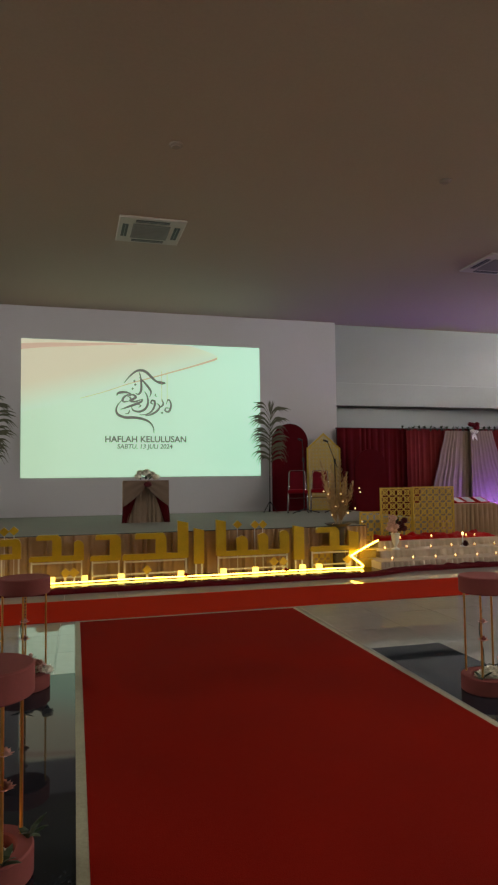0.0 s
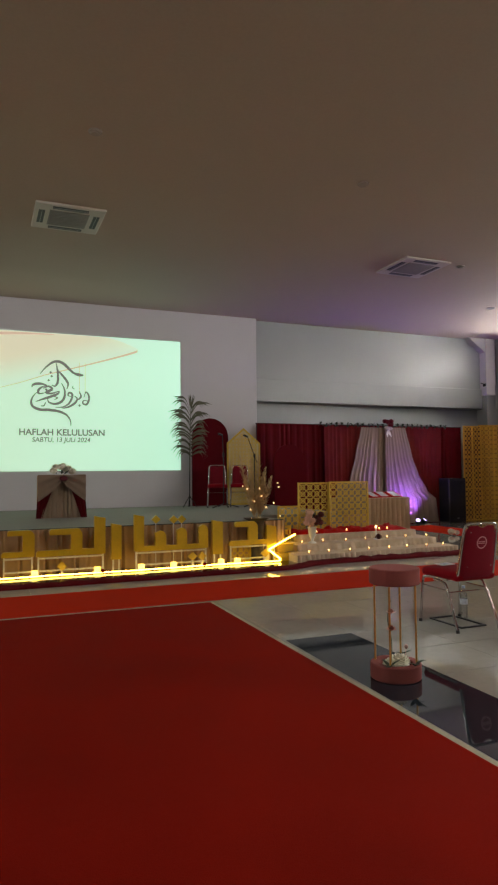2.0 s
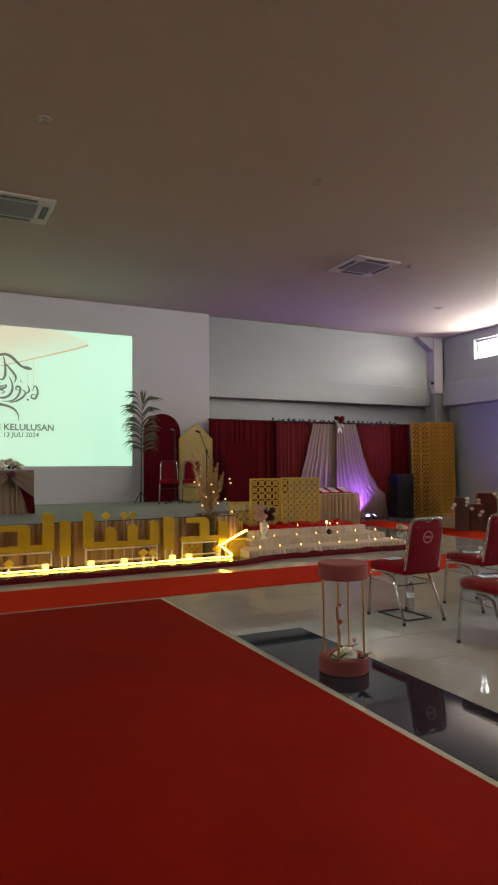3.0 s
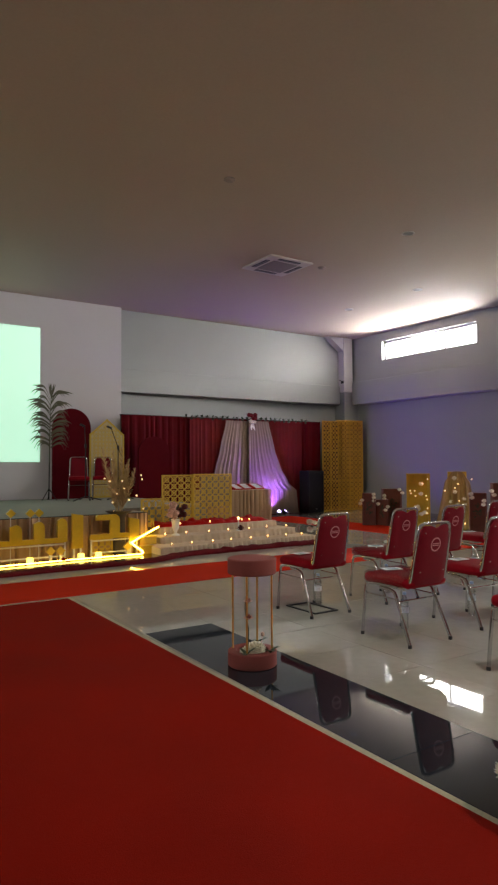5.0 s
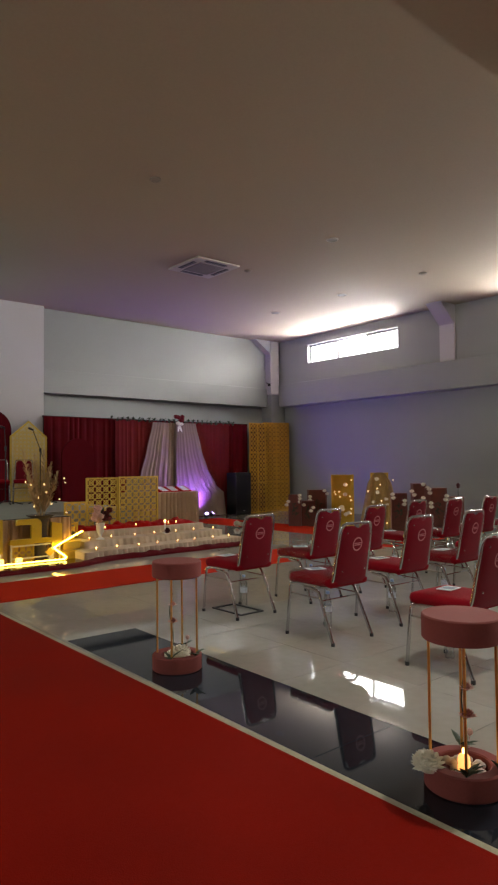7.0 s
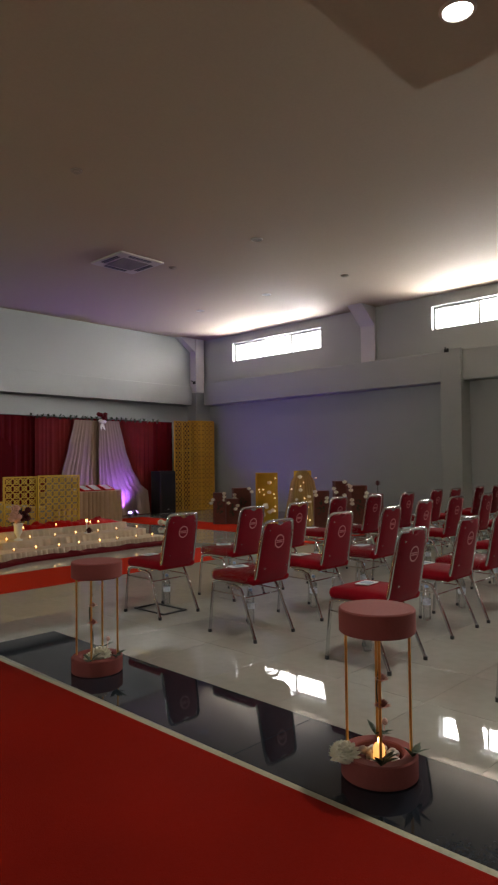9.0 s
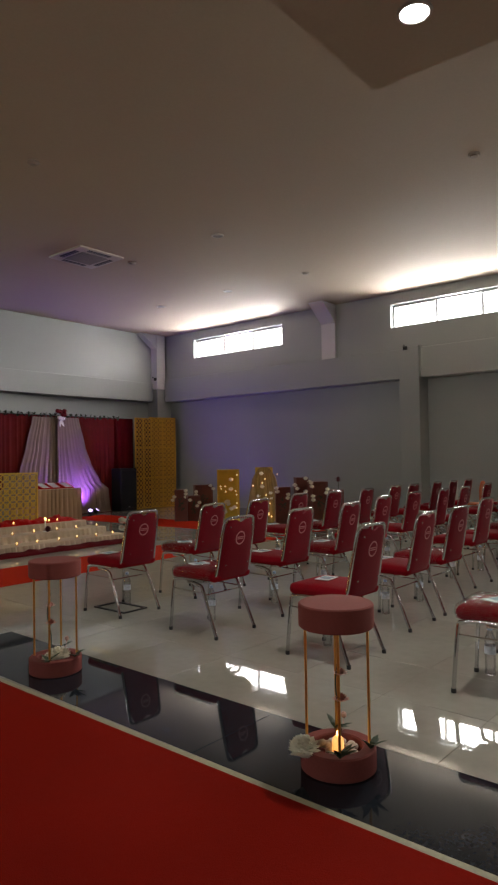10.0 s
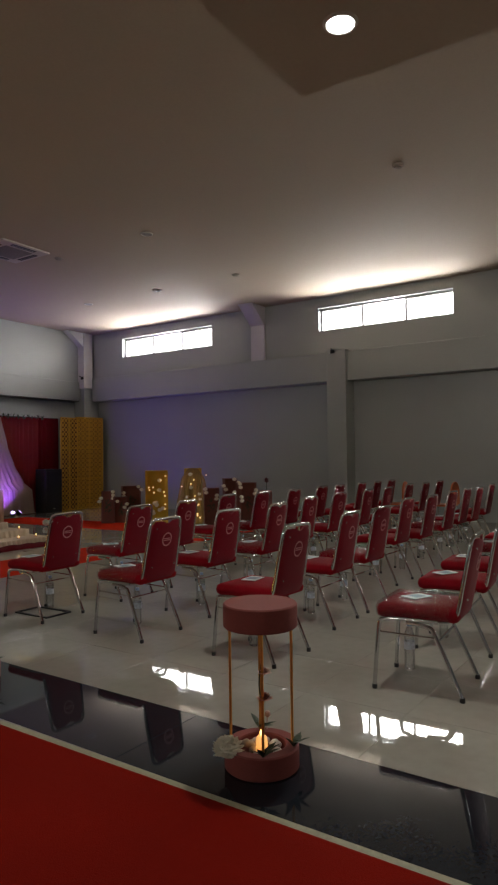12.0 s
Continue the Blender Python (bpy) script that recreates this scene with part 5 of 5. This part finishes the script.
def make_mic(x, y, z, h, boom, seed):
    t = thing("microphone_stand", x, y, z, "black microphone stand with tripod foot and boom", "microphone stand", "microphone stands")
    part("pole", tube([(0, 0, 0.06), (0, 0, h)], 0.011, 8), M_BLACKMETAL, t)
    for a in (90, 205, 335):
        part("foot", tube([(0, 0, 0.09), (0.33 * math.cos(radians(a)), 0.33 * math.sin(radians(a)), 0.010)], 0.010, 6), M_BLACKMETAL, t)
    part("clutch", lathe([(0, h - 0.05), (0.024, h - 0.05), (0.024, h + 0.03), (0, h + 0.03)], 10), M_BLACKMETAL, t)
    bx = boom
    part("boom", tube([(-bx * 0.35, 0, h - 0.16), (bx, 0, h + 0.40)], 0.008, 6), M_BLACKMETAL, t)
    mic = part("microphone", tube([(bx, 0, h + 0.40), (bx - 0.10 * (1 if bx < 0 else -1), -0.03, h + 0.43)], 0.022, 10), M_BLACKMETAL, t)
    return t


make_mic(4.82, 13.05, STAGE_Z, 1.14, -0.02, 1)
make_mic(5.56, 13.10, STAGE_Z, 1.12, -0.16, 2)

# pampas in a dark vase on the stage corner
vz = thing("pampas_vase", 3.95, 9.36, 0.0, "dark round vase with dried pampas and fairy lights", "vase")
smooth(part("vase", lathe([(0, 0.0), (0.09, 0.0), (0.10, 0.2), (0.10, 0.54), (0.12, 0.60), (0.20, 0.645), (0.205, 0.655), (0.18, 0.655), (0.09, 0.61), (0, 0.60)], 24, (0, -0.13, 0)), mat("dark_bronze", (0.05, 0.035, 0.025), 0.5), vz))
for k in range(9):
    a = -0.60 + 1.30 * k / 8 + rg.uniform(-0.08, 0.08)
    b_ = rg.uniform(-0.35, 0.35)
    h = rg.uniform(0.52, 0.98)
    tip = (h * math.sin(a) * 0.62, -0.13 + 0.2 * b_, 0.56 + h)
    part("stem", tube([(0, -0.13, 0.5), tip], 0.004, 5), M_PAMPAS, vz)
    bm = bmesh.new()
    for q in range(170):
        v = rg.random()
        p = Vector((0, -0.13, 0.5)).lerp(Vector(tip), 0.26 + 0.80 * v)
        an = rg.uniform(0, 6.28)
        rr = 0.085 * math.sin(math.pi * min(0.95, 0.15 + 0.85 * v)) + 0.012
        aleaf(bm, p, p + Vector((rr * math.cos(an), rr * math.sin(an), 0.07)), 0.011)
    part("plume", bm, M_PAMPAS, vz, "feathery dried plume")
for k in range(12):
    bm = bmesh.new()
    ablob(bm, (rg.uniform(-0.30, 0.36), -0.2 + rg.uniform(-0.05, 0.05), 0.62 + rg.uniform(0, 0.62)), 0.011, 1)
    part("fairy_light", bm, M_FAIRY, vz)

# flower vase on the riser
fv = thing("flower_vase", 4.90, 9.30, 0.10, "white footed vase with pink roses and dark leaves", "vase")
fv.matrix_basis = pose(4.93, 9.27, 0.212)
smooth(part("vase", lathe([(0, 0), (0.065, 0), (0.065, 0.012), (0.022, 0.035), (0.022, 0.06), (0.055, 0.12), (0.068, 0.24), (0.078, 0.255), (0.06, 0.25), (0, 0.24)], 24), M_WHITEP, fv))
for k in range(16):
    bm = bmesh.new()
    a, rr = rg.uniform(0, 6.28), 0.15 * math.sqrt(rg.random())
    cx, cz = rr * math.cos(a), 0.36 + 0.9 * rr * math.sin(a)
    abloom(bm, (cx * 1.1, rg.uniform(-0.12, 0.04), cz), 0.072, rg, 36)
    part("bloom", bm, M_PETALP if cx < 0.0 else M_PETALR, fv)
bm = bmesh.new()
for k in range(16):
    a = rg.uniform(0, 6.28)
    aleaf(bm, (0, 0, 0.28), (0.21 * math.cos(a), rg.uniform(-0.1, 0.1), 0.36 + 0.17 * math.sin(a)), 0.05)
part("leaves", bm, M_LEAF, fv)

fl = thing("flower_bunch", 9.10, 10.95, 0, "white flower bunch lying beside the side runner", "flowers")
for k in range(6):
    bm = bmesh.new()
    abloom(bm, (rg.uniform(-0.10, 0.10), rg.uniform(-0.08, 0.08), 0.055 + 0.03 * (k % 2)), 0.07, rg, 40)
    part("bloom", bm, M_PETALP if k == 2 else M_PETALW, fl)
# candle stick and a dark bloom on the riser
cs = thing("candlestick", 6.16, 9.32, 0.21, "white candle on a slender stick", "candle")
smooth(part("stick", lathe([(0, 0), (0.05, 0), (0.04, 0.012), (0.01, 0.03), (0.01, 0.17), (0.022, 0.18), (0.022, 0.19), (0, 0.19)], 16), M_WHITEP, cs))
bm = bmesh.new()
ablob(bm, (0, 0, 0.21), 0.018, 2, 1.2)
part("flame", bm, M_FLAME, cs)
bl = thing("dark_bloom", 6.14, 9.22, 0.21, "dark red flower head lying on the step", "flower")
bm = bmesh.new()
for k in range(3):
    aflower(bm, (0, 0, 0.01 + 0.02 * k), 0.085 - 0.01 * k, rg, 3, 10)
part("bloom", bm, M_PETALR, bl)

# ---- table with books ----
tb = thing("draped_table", 8.17, 12.62, 0, "long table under a pleated beige cloth", "table")
part("tabletop", box(-0.84, 0.84, -0.32, 0.32, 0.735, 0.755, 0.006), M_CREAM, tb)
smooth(thick(part("front_cloth", sheet(-0.84, 0.84, 0.005, 0.745, -0.325, 0.03, 14, 51, nx=190, nz=8, flare=0.03), M_SKIRT, tb)), 70)
for s in (-1, 1):
    smooth(thick(part("end_cloth", sheet(-0.32, 0.32, 0.005, 0.745, 0, 0.025, 7, 52 + s, nx=70, nz=8), M_SKIRT, tb)), 70).matrix_basis = pose(s * 0.845, 0, 0, 0, 0, 90)
for k in range(5):
    bk = thing("red_folder", 7.70 + 0.28 * k, 12.50 + 0.05 * (k % 2), 0.755, "red and white document folder on the table", "folder", "folders on the table")
    bk.matrix_basis = pose(7.56 + 0.29 * k, 12.48 + 0.03 * (k % 2), 0.756, 0, 0, 5 * (k % 3) - 4)
    for nm, bm, mt in (("cover", box(-0.125, 0.125, -0.16, 0.16, 0, 0.02), M_SATIN), ("paper", box(-0.085, 0.085, -0.14, 0.14, 0.0205, 0.0225), M_PAPER)):
        for v in bm.verts:
            if v.co.z > 0.01:
                v.co.z += 0.32 * (v.co.y + 0.16)
        part(nm, bm, mt, bk)

# ---- drapery along the north wall ----
dr = thing("drapery", 9.0, 14.12, 0, "maroon drapes with a gathered beige centre", "curtain")
part("rail", tube([(-2.95, 0.05, 2.50), (3.1, 0.05, 2.50)], 0.018, 8), M_BLACKMETAL, dr)
for x in (-2.9, 0.0, 3.05):
    part("post", tube([(x, 0.09, 0.0), (x, 0.09, 2.5)], 0.02, 8), M_BLACKMETAL, dr)
for k, (x0, x1) in enumerate(((-2.92, -1.55), (-1.57, -0.10), (-0.12, 1.30), (1.28, 3.08))):
    smooth(thick(part("maroon_panel", sheet(x0, x1, 0.01, 2.50, 0.02, 0.021, (8, 9, 10, 11)[k], 60 + k, nx=150, nz=8), M_MAROON, dr)), 70)
for k, (x0, x1) in enumerate(((-1.16, -0.02), (1.05, 2.36))):
    smooth(thick(part("sheer_panel", sheet(x0, x1, 0.01, 2.48, -0.05, 0.009, 9, 70 + k, nx=200, nz=8), M_MAROONSHEER, dr, "thin lighter red drape")), 70)


def along(curve, z):
    """Where an edge given by (z, x) knots runs at height z."""
    for (za, xa), (zb, xb) in zip(curve, curve[1:]):
        if za >= z >= zb:
            f = (za - z) / (za - zb)
            return xa + (xb - xa) * f * f * (3 - 2 * f) * 0.4 + (xb - xa) * f * 0.6
    return curve[-1][1]


def swag(left, right, y, folds, seed):
    """A gathered cloth between two edges that sweep apart towards the floor."""
    rng = random.Random(seed)
    ph = [rng.uniform(0, 6.28) for _ in range(4)]
    bm = bmesh.new()
    R = []
    nx = folds * 9
    for j in range(29):
        z = 2.44 * (1 - j / 28) + 0.012
        v = j / 28
        a, b = along(left, z), along(right, z)
        row = []
        for i in range(nx + 1):
            u = i / nx
            w = u * folds * 6.283 + 1.6 * math.sin(u * 5 + ph[0]) + 0.8 * math.sin(u * 13 + ph[1]) + 0.5 * v * math.sin(u * 9 + ph[2])
            amp = (0.007 + 0.010 * v) * (0.7 + 0.3 * math.sin(u * 15 + ph[3] + v))
            row.append(bm.verts.new((a + (b - a) * u, y - 0.04 * v - amp * (math.sin(w) + 0.3 * math.sin(2.3 * w + ph[1])), z)))
        R.append(row)
    for p, q in zip(R, R[1:]):
        for k in range(nx):
            bm.faces.new((p[k], p[k + 1], q[k + 1], q[k]))
    return bm


LEFT_EDGE = ((2.46, -0.13), (1.71, -0.33), (1.15, -0.50), (0.0, -0.85))
MID_EDGE = ((2.46, 0.62), (1.2, 0.66), (0.0, 0.72))
MID_EDGE_B = ((2.46, 0.52), (1.2, 0.50), (0.0, 0.45))
RIGHT_EDGE = ((2.46, 1.14), (1.72, 1.33), (1.27, 1.51), (0.80, 1.80), (0.62, 2.05), (0.0, 2.12))
smooth(thick(part("beige_panel", swag(LEFT_EDGE, MID_EDGE, -0.10, 9, 66), M_BEIGE, dr, "gathered beige cloth")), 70)
smooth(thick(part("beige_panel", swag(MID_EDGE_B, RIGHT_EDGE, -0.17, 9, 67), M_SHEER, dr, "gathered beige cloth swept aside")), 70)
gr = thing("garland", 9.0, 14.0, 2.50, "dark leaf garland with a red and white bow", "garland")
for k in range(26):
    x = -1.3 + 0.15 * k
    bm = bmesh.new()
    for q in range(9):
        a = rg.uniform(0, 6.28)
        aleaf(bm, (x, 0, 0), (x + 0.10 * math.cos(a), rg.uniform(-0.05, 0.03), 0.07 * math.sin(a)), 0.045)
    part("sprig", bm, M_LEAF, gr)
bm = bmesh.new()
for k in range(5):
    abloom(bm, (0.62 + rg.uniform(-0.10, 0.10), -0.06, 0.03 + rg.uniform(-0.06, 0.09)), 0.085, rg, 40)
part("red_flowers", bm, M_REDVINYL, gr)
bm = bmesh.new()
for k in range(4):
    abloom(bm, (0.62 + rg.uniform(-0.10, 0.10), -0.07, -0.10 + rg.uniform(-0.04, 0.04)), 0.07, rg, 30)
part("white_flowers", bm, M_PETALW, gr)
for dx in (-0.07, 0.06):
    bm = bmesh.new()
    aleaf(bm, (0.62, -0.07, -0.10), (0.62 + dx, -0.09, -0.30), 0.07, 0.02, (0, 1, 0))
    part("ribbon_tail", bm, M_PETALW, gr, "short white ribbon tail")

sp = thing("loudspeaker", 11.52, 13.85, 0, "tall black loudspeaker cabinet on the floor", "loudspeaker")
part("cabinet", box(-0.27, 0.27, -0.20, 0.20, 0.0, 1.14, 0.015), M_DARKP, sp)
part("grille", box(-0.245, 0.245, -0.212, -0.202, 0.08, 1.08, 0.004), M_BLACKMETAL, sp)
part("badge", box(-0.03, 0.03, -0.216, -0.212, 0.10, 0.115), M_GREYP, sp)

ul = thing("uplighter", 10.24, 13.58, 0, "small floor spotlight glowing violet", "spotlight")
part("yoke", tube(bend([(-0.10, 0, 0.02), (-0.10, 0, 0.10), (0, 0, 0.02), (0.10, 0, 0.10)], 3), 0.008, 6), M_BLACKMETAL, ul)
for dx, tilt, turn in ((-0.05, 42, -35), (0.09, 42, 35)):
    can = smooth(part("can", lathe([(0, 0), (0.07, 0), (0.075, 0.10), (0.07, 0.10), (0.06, 0.08), (0, 0.08)], 18), M_BLACKMETAL, ul))
    can.matrix_basis = pose(dx, -0.02, 0.05, tilt, 0, turn)
    smooth(part("lens", lathe([(0, 0.083), (0.045, 0.083), (0.045, 0.088), (0, 0.088)], 18), M_VIOLET, can))

# square metal base frame on the floor under a chair
fb = thing("metal_base_frame", 3.965, 4.715, 0, "flat square steel frame lying on the floor", "metal frame")
for x0, x1, y0, y1 in ((-0.135, 0.135, -0.215, -0.195), (-0.135, 0.135, 0.195, 0.215), (-0.135, -0.115, -0.195, 0.195), (0.115, 0.135, -0.195, 0.195)):
    part("bar", box(x0, x1, y0, y1, 0, 0.012), M_DARKP, fb)


# ---- boxes and lit arches by the side runner ----
def make_crate(x, y, w, h, rz, seed, flowers=2):
    rg = random.Random(seed)
    t = thing("wooden_box", x, y, 0, "upright reddish wooden box with white flowers", "wooden box", "flower boxes", rz)
    d = 0.13
    part("back", box(-w / 2, w / 2, d - 0.012, d, 0, h), M_WOODRED, t)
    for s in (-1, 1):
        part("side", box(s * w / 2 - 0.012, s * w / 2 + 0.012, -d, d - 0.012, 0, h), M_WOODRED, t)
    part("lid", box(-w / 2 - 0.012, w / 2 + 0.012, -d - 0.004, d, h, h + 0.02), M_WOODRED, t)
    part("front", box(-w / 2 + 0.012, w / 2 - 0.012, -d + 0.03, -d + 0.045, 0, h), M_WOODRED, t)
    bm = bmesh.new()
    for k in range(26):
        a, rr = rg.uniform(0, 6.28), 0.09 * math.sqrt(rg.random())
        p = (rr * math.cos(a) * 0.8, -d + 0.026, h * 0.55 + 1.5 * rr * math.sin(a))
        aleaf(bm, p, (p[0] + rg.uniform(-0.05, 0.05), -d + 0.02, p[2] + rg.uniform(-0.05, 0.06)), 0.03, 0, (0, 1, 0))
    tagged(part("leaf_ornament", bm, M_LEAF, t, "dark dried leaf ornament"), kind="stuff")
    for k in range(flowers):
        for q in range(2):
            bm = bmesh.new()
            abloom(bm, ((-1 if (k + seed) % 2 else 1) * w / 2 + rg.uniform(-0.06, 0.04), -d - 0.03, h - 0.07 - 0.13 * k + 0.07 * q), 0.055, rg, 40)
            part("bloom", bm, M_PETALW, t)
    return t


for k, (x, y, w, h, nf) in enumerate(((10.16, 10.26, 0.25, 0.67, 2), (10.40, 10.12, 0.25, 0.53, 2), (10.86, 10.27, 0.38, 0.75, 2), (10.78, 7.95, 0.28, 0.74, 2), (10.80, 7.50, 0.22, 0.94, 3), (10.80, 7.10, 0.30, 0.86, 3), (11.0, 6.80, 0.22, 0.70, 0))):
    make_crate(x, y, w, h, -48 + 6 * (k % 3), 80 + k, nf)
rs = thing("rose_stem", 10.85, 6.66, 0, "single dark rose standing on a stem", "flower")
part("stem", tube([(0, 0, 0), (0, 0, 0.9)], 0.006, 6), M_LEAF, rs)
bm = bmesh.new()
for k in range(3):
    aflower(bm, (0, 0, 0.88 + 0.02 * k), 0.07, rg, 3, 8)
part("bloom", bm, M_PETALR, rs)


def cover(w, h, seed):
    """A gathered sheet over the stand: rounded at the top, swept out at the foot."""
    bm = sheet(-w / 2, w / 2, 0.01, h + 0.035, -0.12, 0.014, 8, seed, nx=80, nz=14)
    for v in bm.verts:
        u, k = v.co.x / (w / 2), v.co.z / h
        v.co.x *= 0.98 - 0.32 * max(0, k - 0.86) / 0.14 + 0.95 * (1 - min(k, 1)) ** 1.2
        v.co.y -= 0.10 * (1 - min(k, 1))
        v.co.z -= 0.05 * abs(u) ** 4 * max(0, k - 0.8) / 0.2
    return bm


def make_lit_arch(x, y, w, h, rz, drape, seed):
    rg = random.Random(seed)
    t = thing("lit_box_arch", x, y, 0, "gold board stand with fairy lights and flowers", "light stand", "lit stands", rz)
    b = w * (0.36 if drape else 0.5)     # half width of the board under the cover
    part("back", box(-b, b, 0.10, 0.115, 0, h), M_GOLDWOOD, t)
    for s in (-1, 1):
        part("side", box(s * b - 0.02, s * b + 0.02, -0.10, 0.10, 0, h), M_GOLDWOOD, t)
    part("top", box(-b - 0.02, b + 0.02, -0.10, 0.10, h, h + 0.03), M_GOLDWOOD, t)
    if drape:
        smooth(thick(part("sheer_cover", cover(w, h, seed), M_SHEERGOLD, t, "sheer golden cover")), 70)
    for k in range(9):
        bm = bmesh.new()
        abloom(bm, (rg.uniform(-w / 3, w / 3), -0.15 if drape else 0.03, rg.uniform(0.15, h - 0.1)), 0.062, rg, 36)
        part("bloom", bm, M_PETALW, t)
    for k in range(13):
        bm = bmesh.new()
        ablob(bm, (rg.uniform(-w / 2 - (0.12 if drape else 0), w / 2 + (0.12 if drape else 0)), -0.22 if drape else -0.16, rg.uniform(0.05, h - 0.06)), 0.014, 1)
        part("fairy_light", bm, M_FAIRY, t)
    return t


M_SHEERGOLD = sheer(mat("sheer_gold_cloth", (0.58, 0.40, 0.15), 0.8, vary=0.15), 0.42)
make_lit_arch(10.75, 9.40, 0.44, 1.09, -48, False, 90)
make_lit_arch(11.15, 8.72, 0.46, 1.13, -50, True, 91)

# small brackets on the columns
for x, y, z, rz in ((13.29, 6.40, 3.74, 0), (13.05, 14.24, 3.74, 0)):
    t = thing("wall_bracket", x, y, z, "small dark metal bracket on a column", "bracket", "brackets")
    part("plate", box(-0.02, 0.0, -0.05, 0.05, -0.06, 0.02, 0.003), M_BLACKMETAL, t)
    part("arm", tube([(-0.01, 0, 0), (-0.17, -0.05, 0.02)], 0.012, 6), M_BLACKMETAL, t)
    t.matrix_basis = pose(x, y, z, 0, 0, rz)


def make_plastic_chair(x, y, rz):
    t = thing("plastic_chair", x, y, 0, "orange moulded plastic chair behind the rows", "chair", "plastic chairs", rz)
    part("seat", box(-0.21, 0.21, -0.20, 0.21, 0.42, 0.45, 0.012), M_ORANGE, t)
    smooth(part("backrest", poly([(px, pz + 0.45) for px, pz in arch_outline(0.42, 0.42)], -0.225, -0.20), M_ORANGE, t), 40)
    for sx in (-1, 1):
        for sy in (-1, 1):
            part("leg", tube([(sx * 0.17, sy * 0.17, 0.43), (sx * 0.20, sy * 0.21, 0.0)], 0.015, 8), M_CHROME, t)
    return t


make_plastic_chair(12.3, 4.62, 5)
make_plastic_chair(12.3, 3.66, -4)

# ---- floor tiles, last ----
G = 0.6
TURN = pose(2.905, 4.77, 0, 0, 0, -1.1)      # the tiling lies a little askew in the hall


def slab_mesh(w, d, material, g=0.0011):
    me = bpy.data.meshes.new("tile")
    bm = bmesh.new()
    abox(bm, g, w - g, g, d - g, -0.008, 0.0)
    bm.to_mesh(me)
    bm.free()
    me.materials.append(material)
    return me


SLAB = 2.68
TILE_W, TILE_B = slab_mesh(G, G, M_TILE), slab_mesh(G, SLAB, M_GRANITE, 0.002)
flo = bpy.data.objects["floor"]
rest_w = bmesh.new()
lay = random.Random(9)
count = 0
for i in range(-21, 19):
    for j in range(-27, 18):
        x, y = i * G, j * G
        if y < -0.1 and i in (-1, -5, -6):
            continue
        if -0.3 < x < 7.4 and -4.3 < y < 4.0 and count < 280:
            piece(TILE_W, "tile", flo, TURN @ pose(x, y, 0, lay.gauss(0, 0.05), lay.gauss(0, 0.05)))
            count += 1
        else:
            g = 0.0011
            abox(rest_w, x + g, x + G - g, y + g, y + G - g, -0.008, 0.0)
TILE_L = slab_mesh(0.80, SLAB, M_GRANITE, 0.002)
for k in range(6):
    piece(TILE_B, "granite_slab", flo, TURN @ pose(-G, -SLAB * (k + 1), 0))
    piece(TILE_L, "granite_slab", flo, TURN @ pose(-6 * G, -SLAB * (k + 1), 0))
rest_w.transform(TURN)
tagged(part("tile_field", rest_w, M_TILE, flo), "polished pale porcelain tiles", kind="stuff")
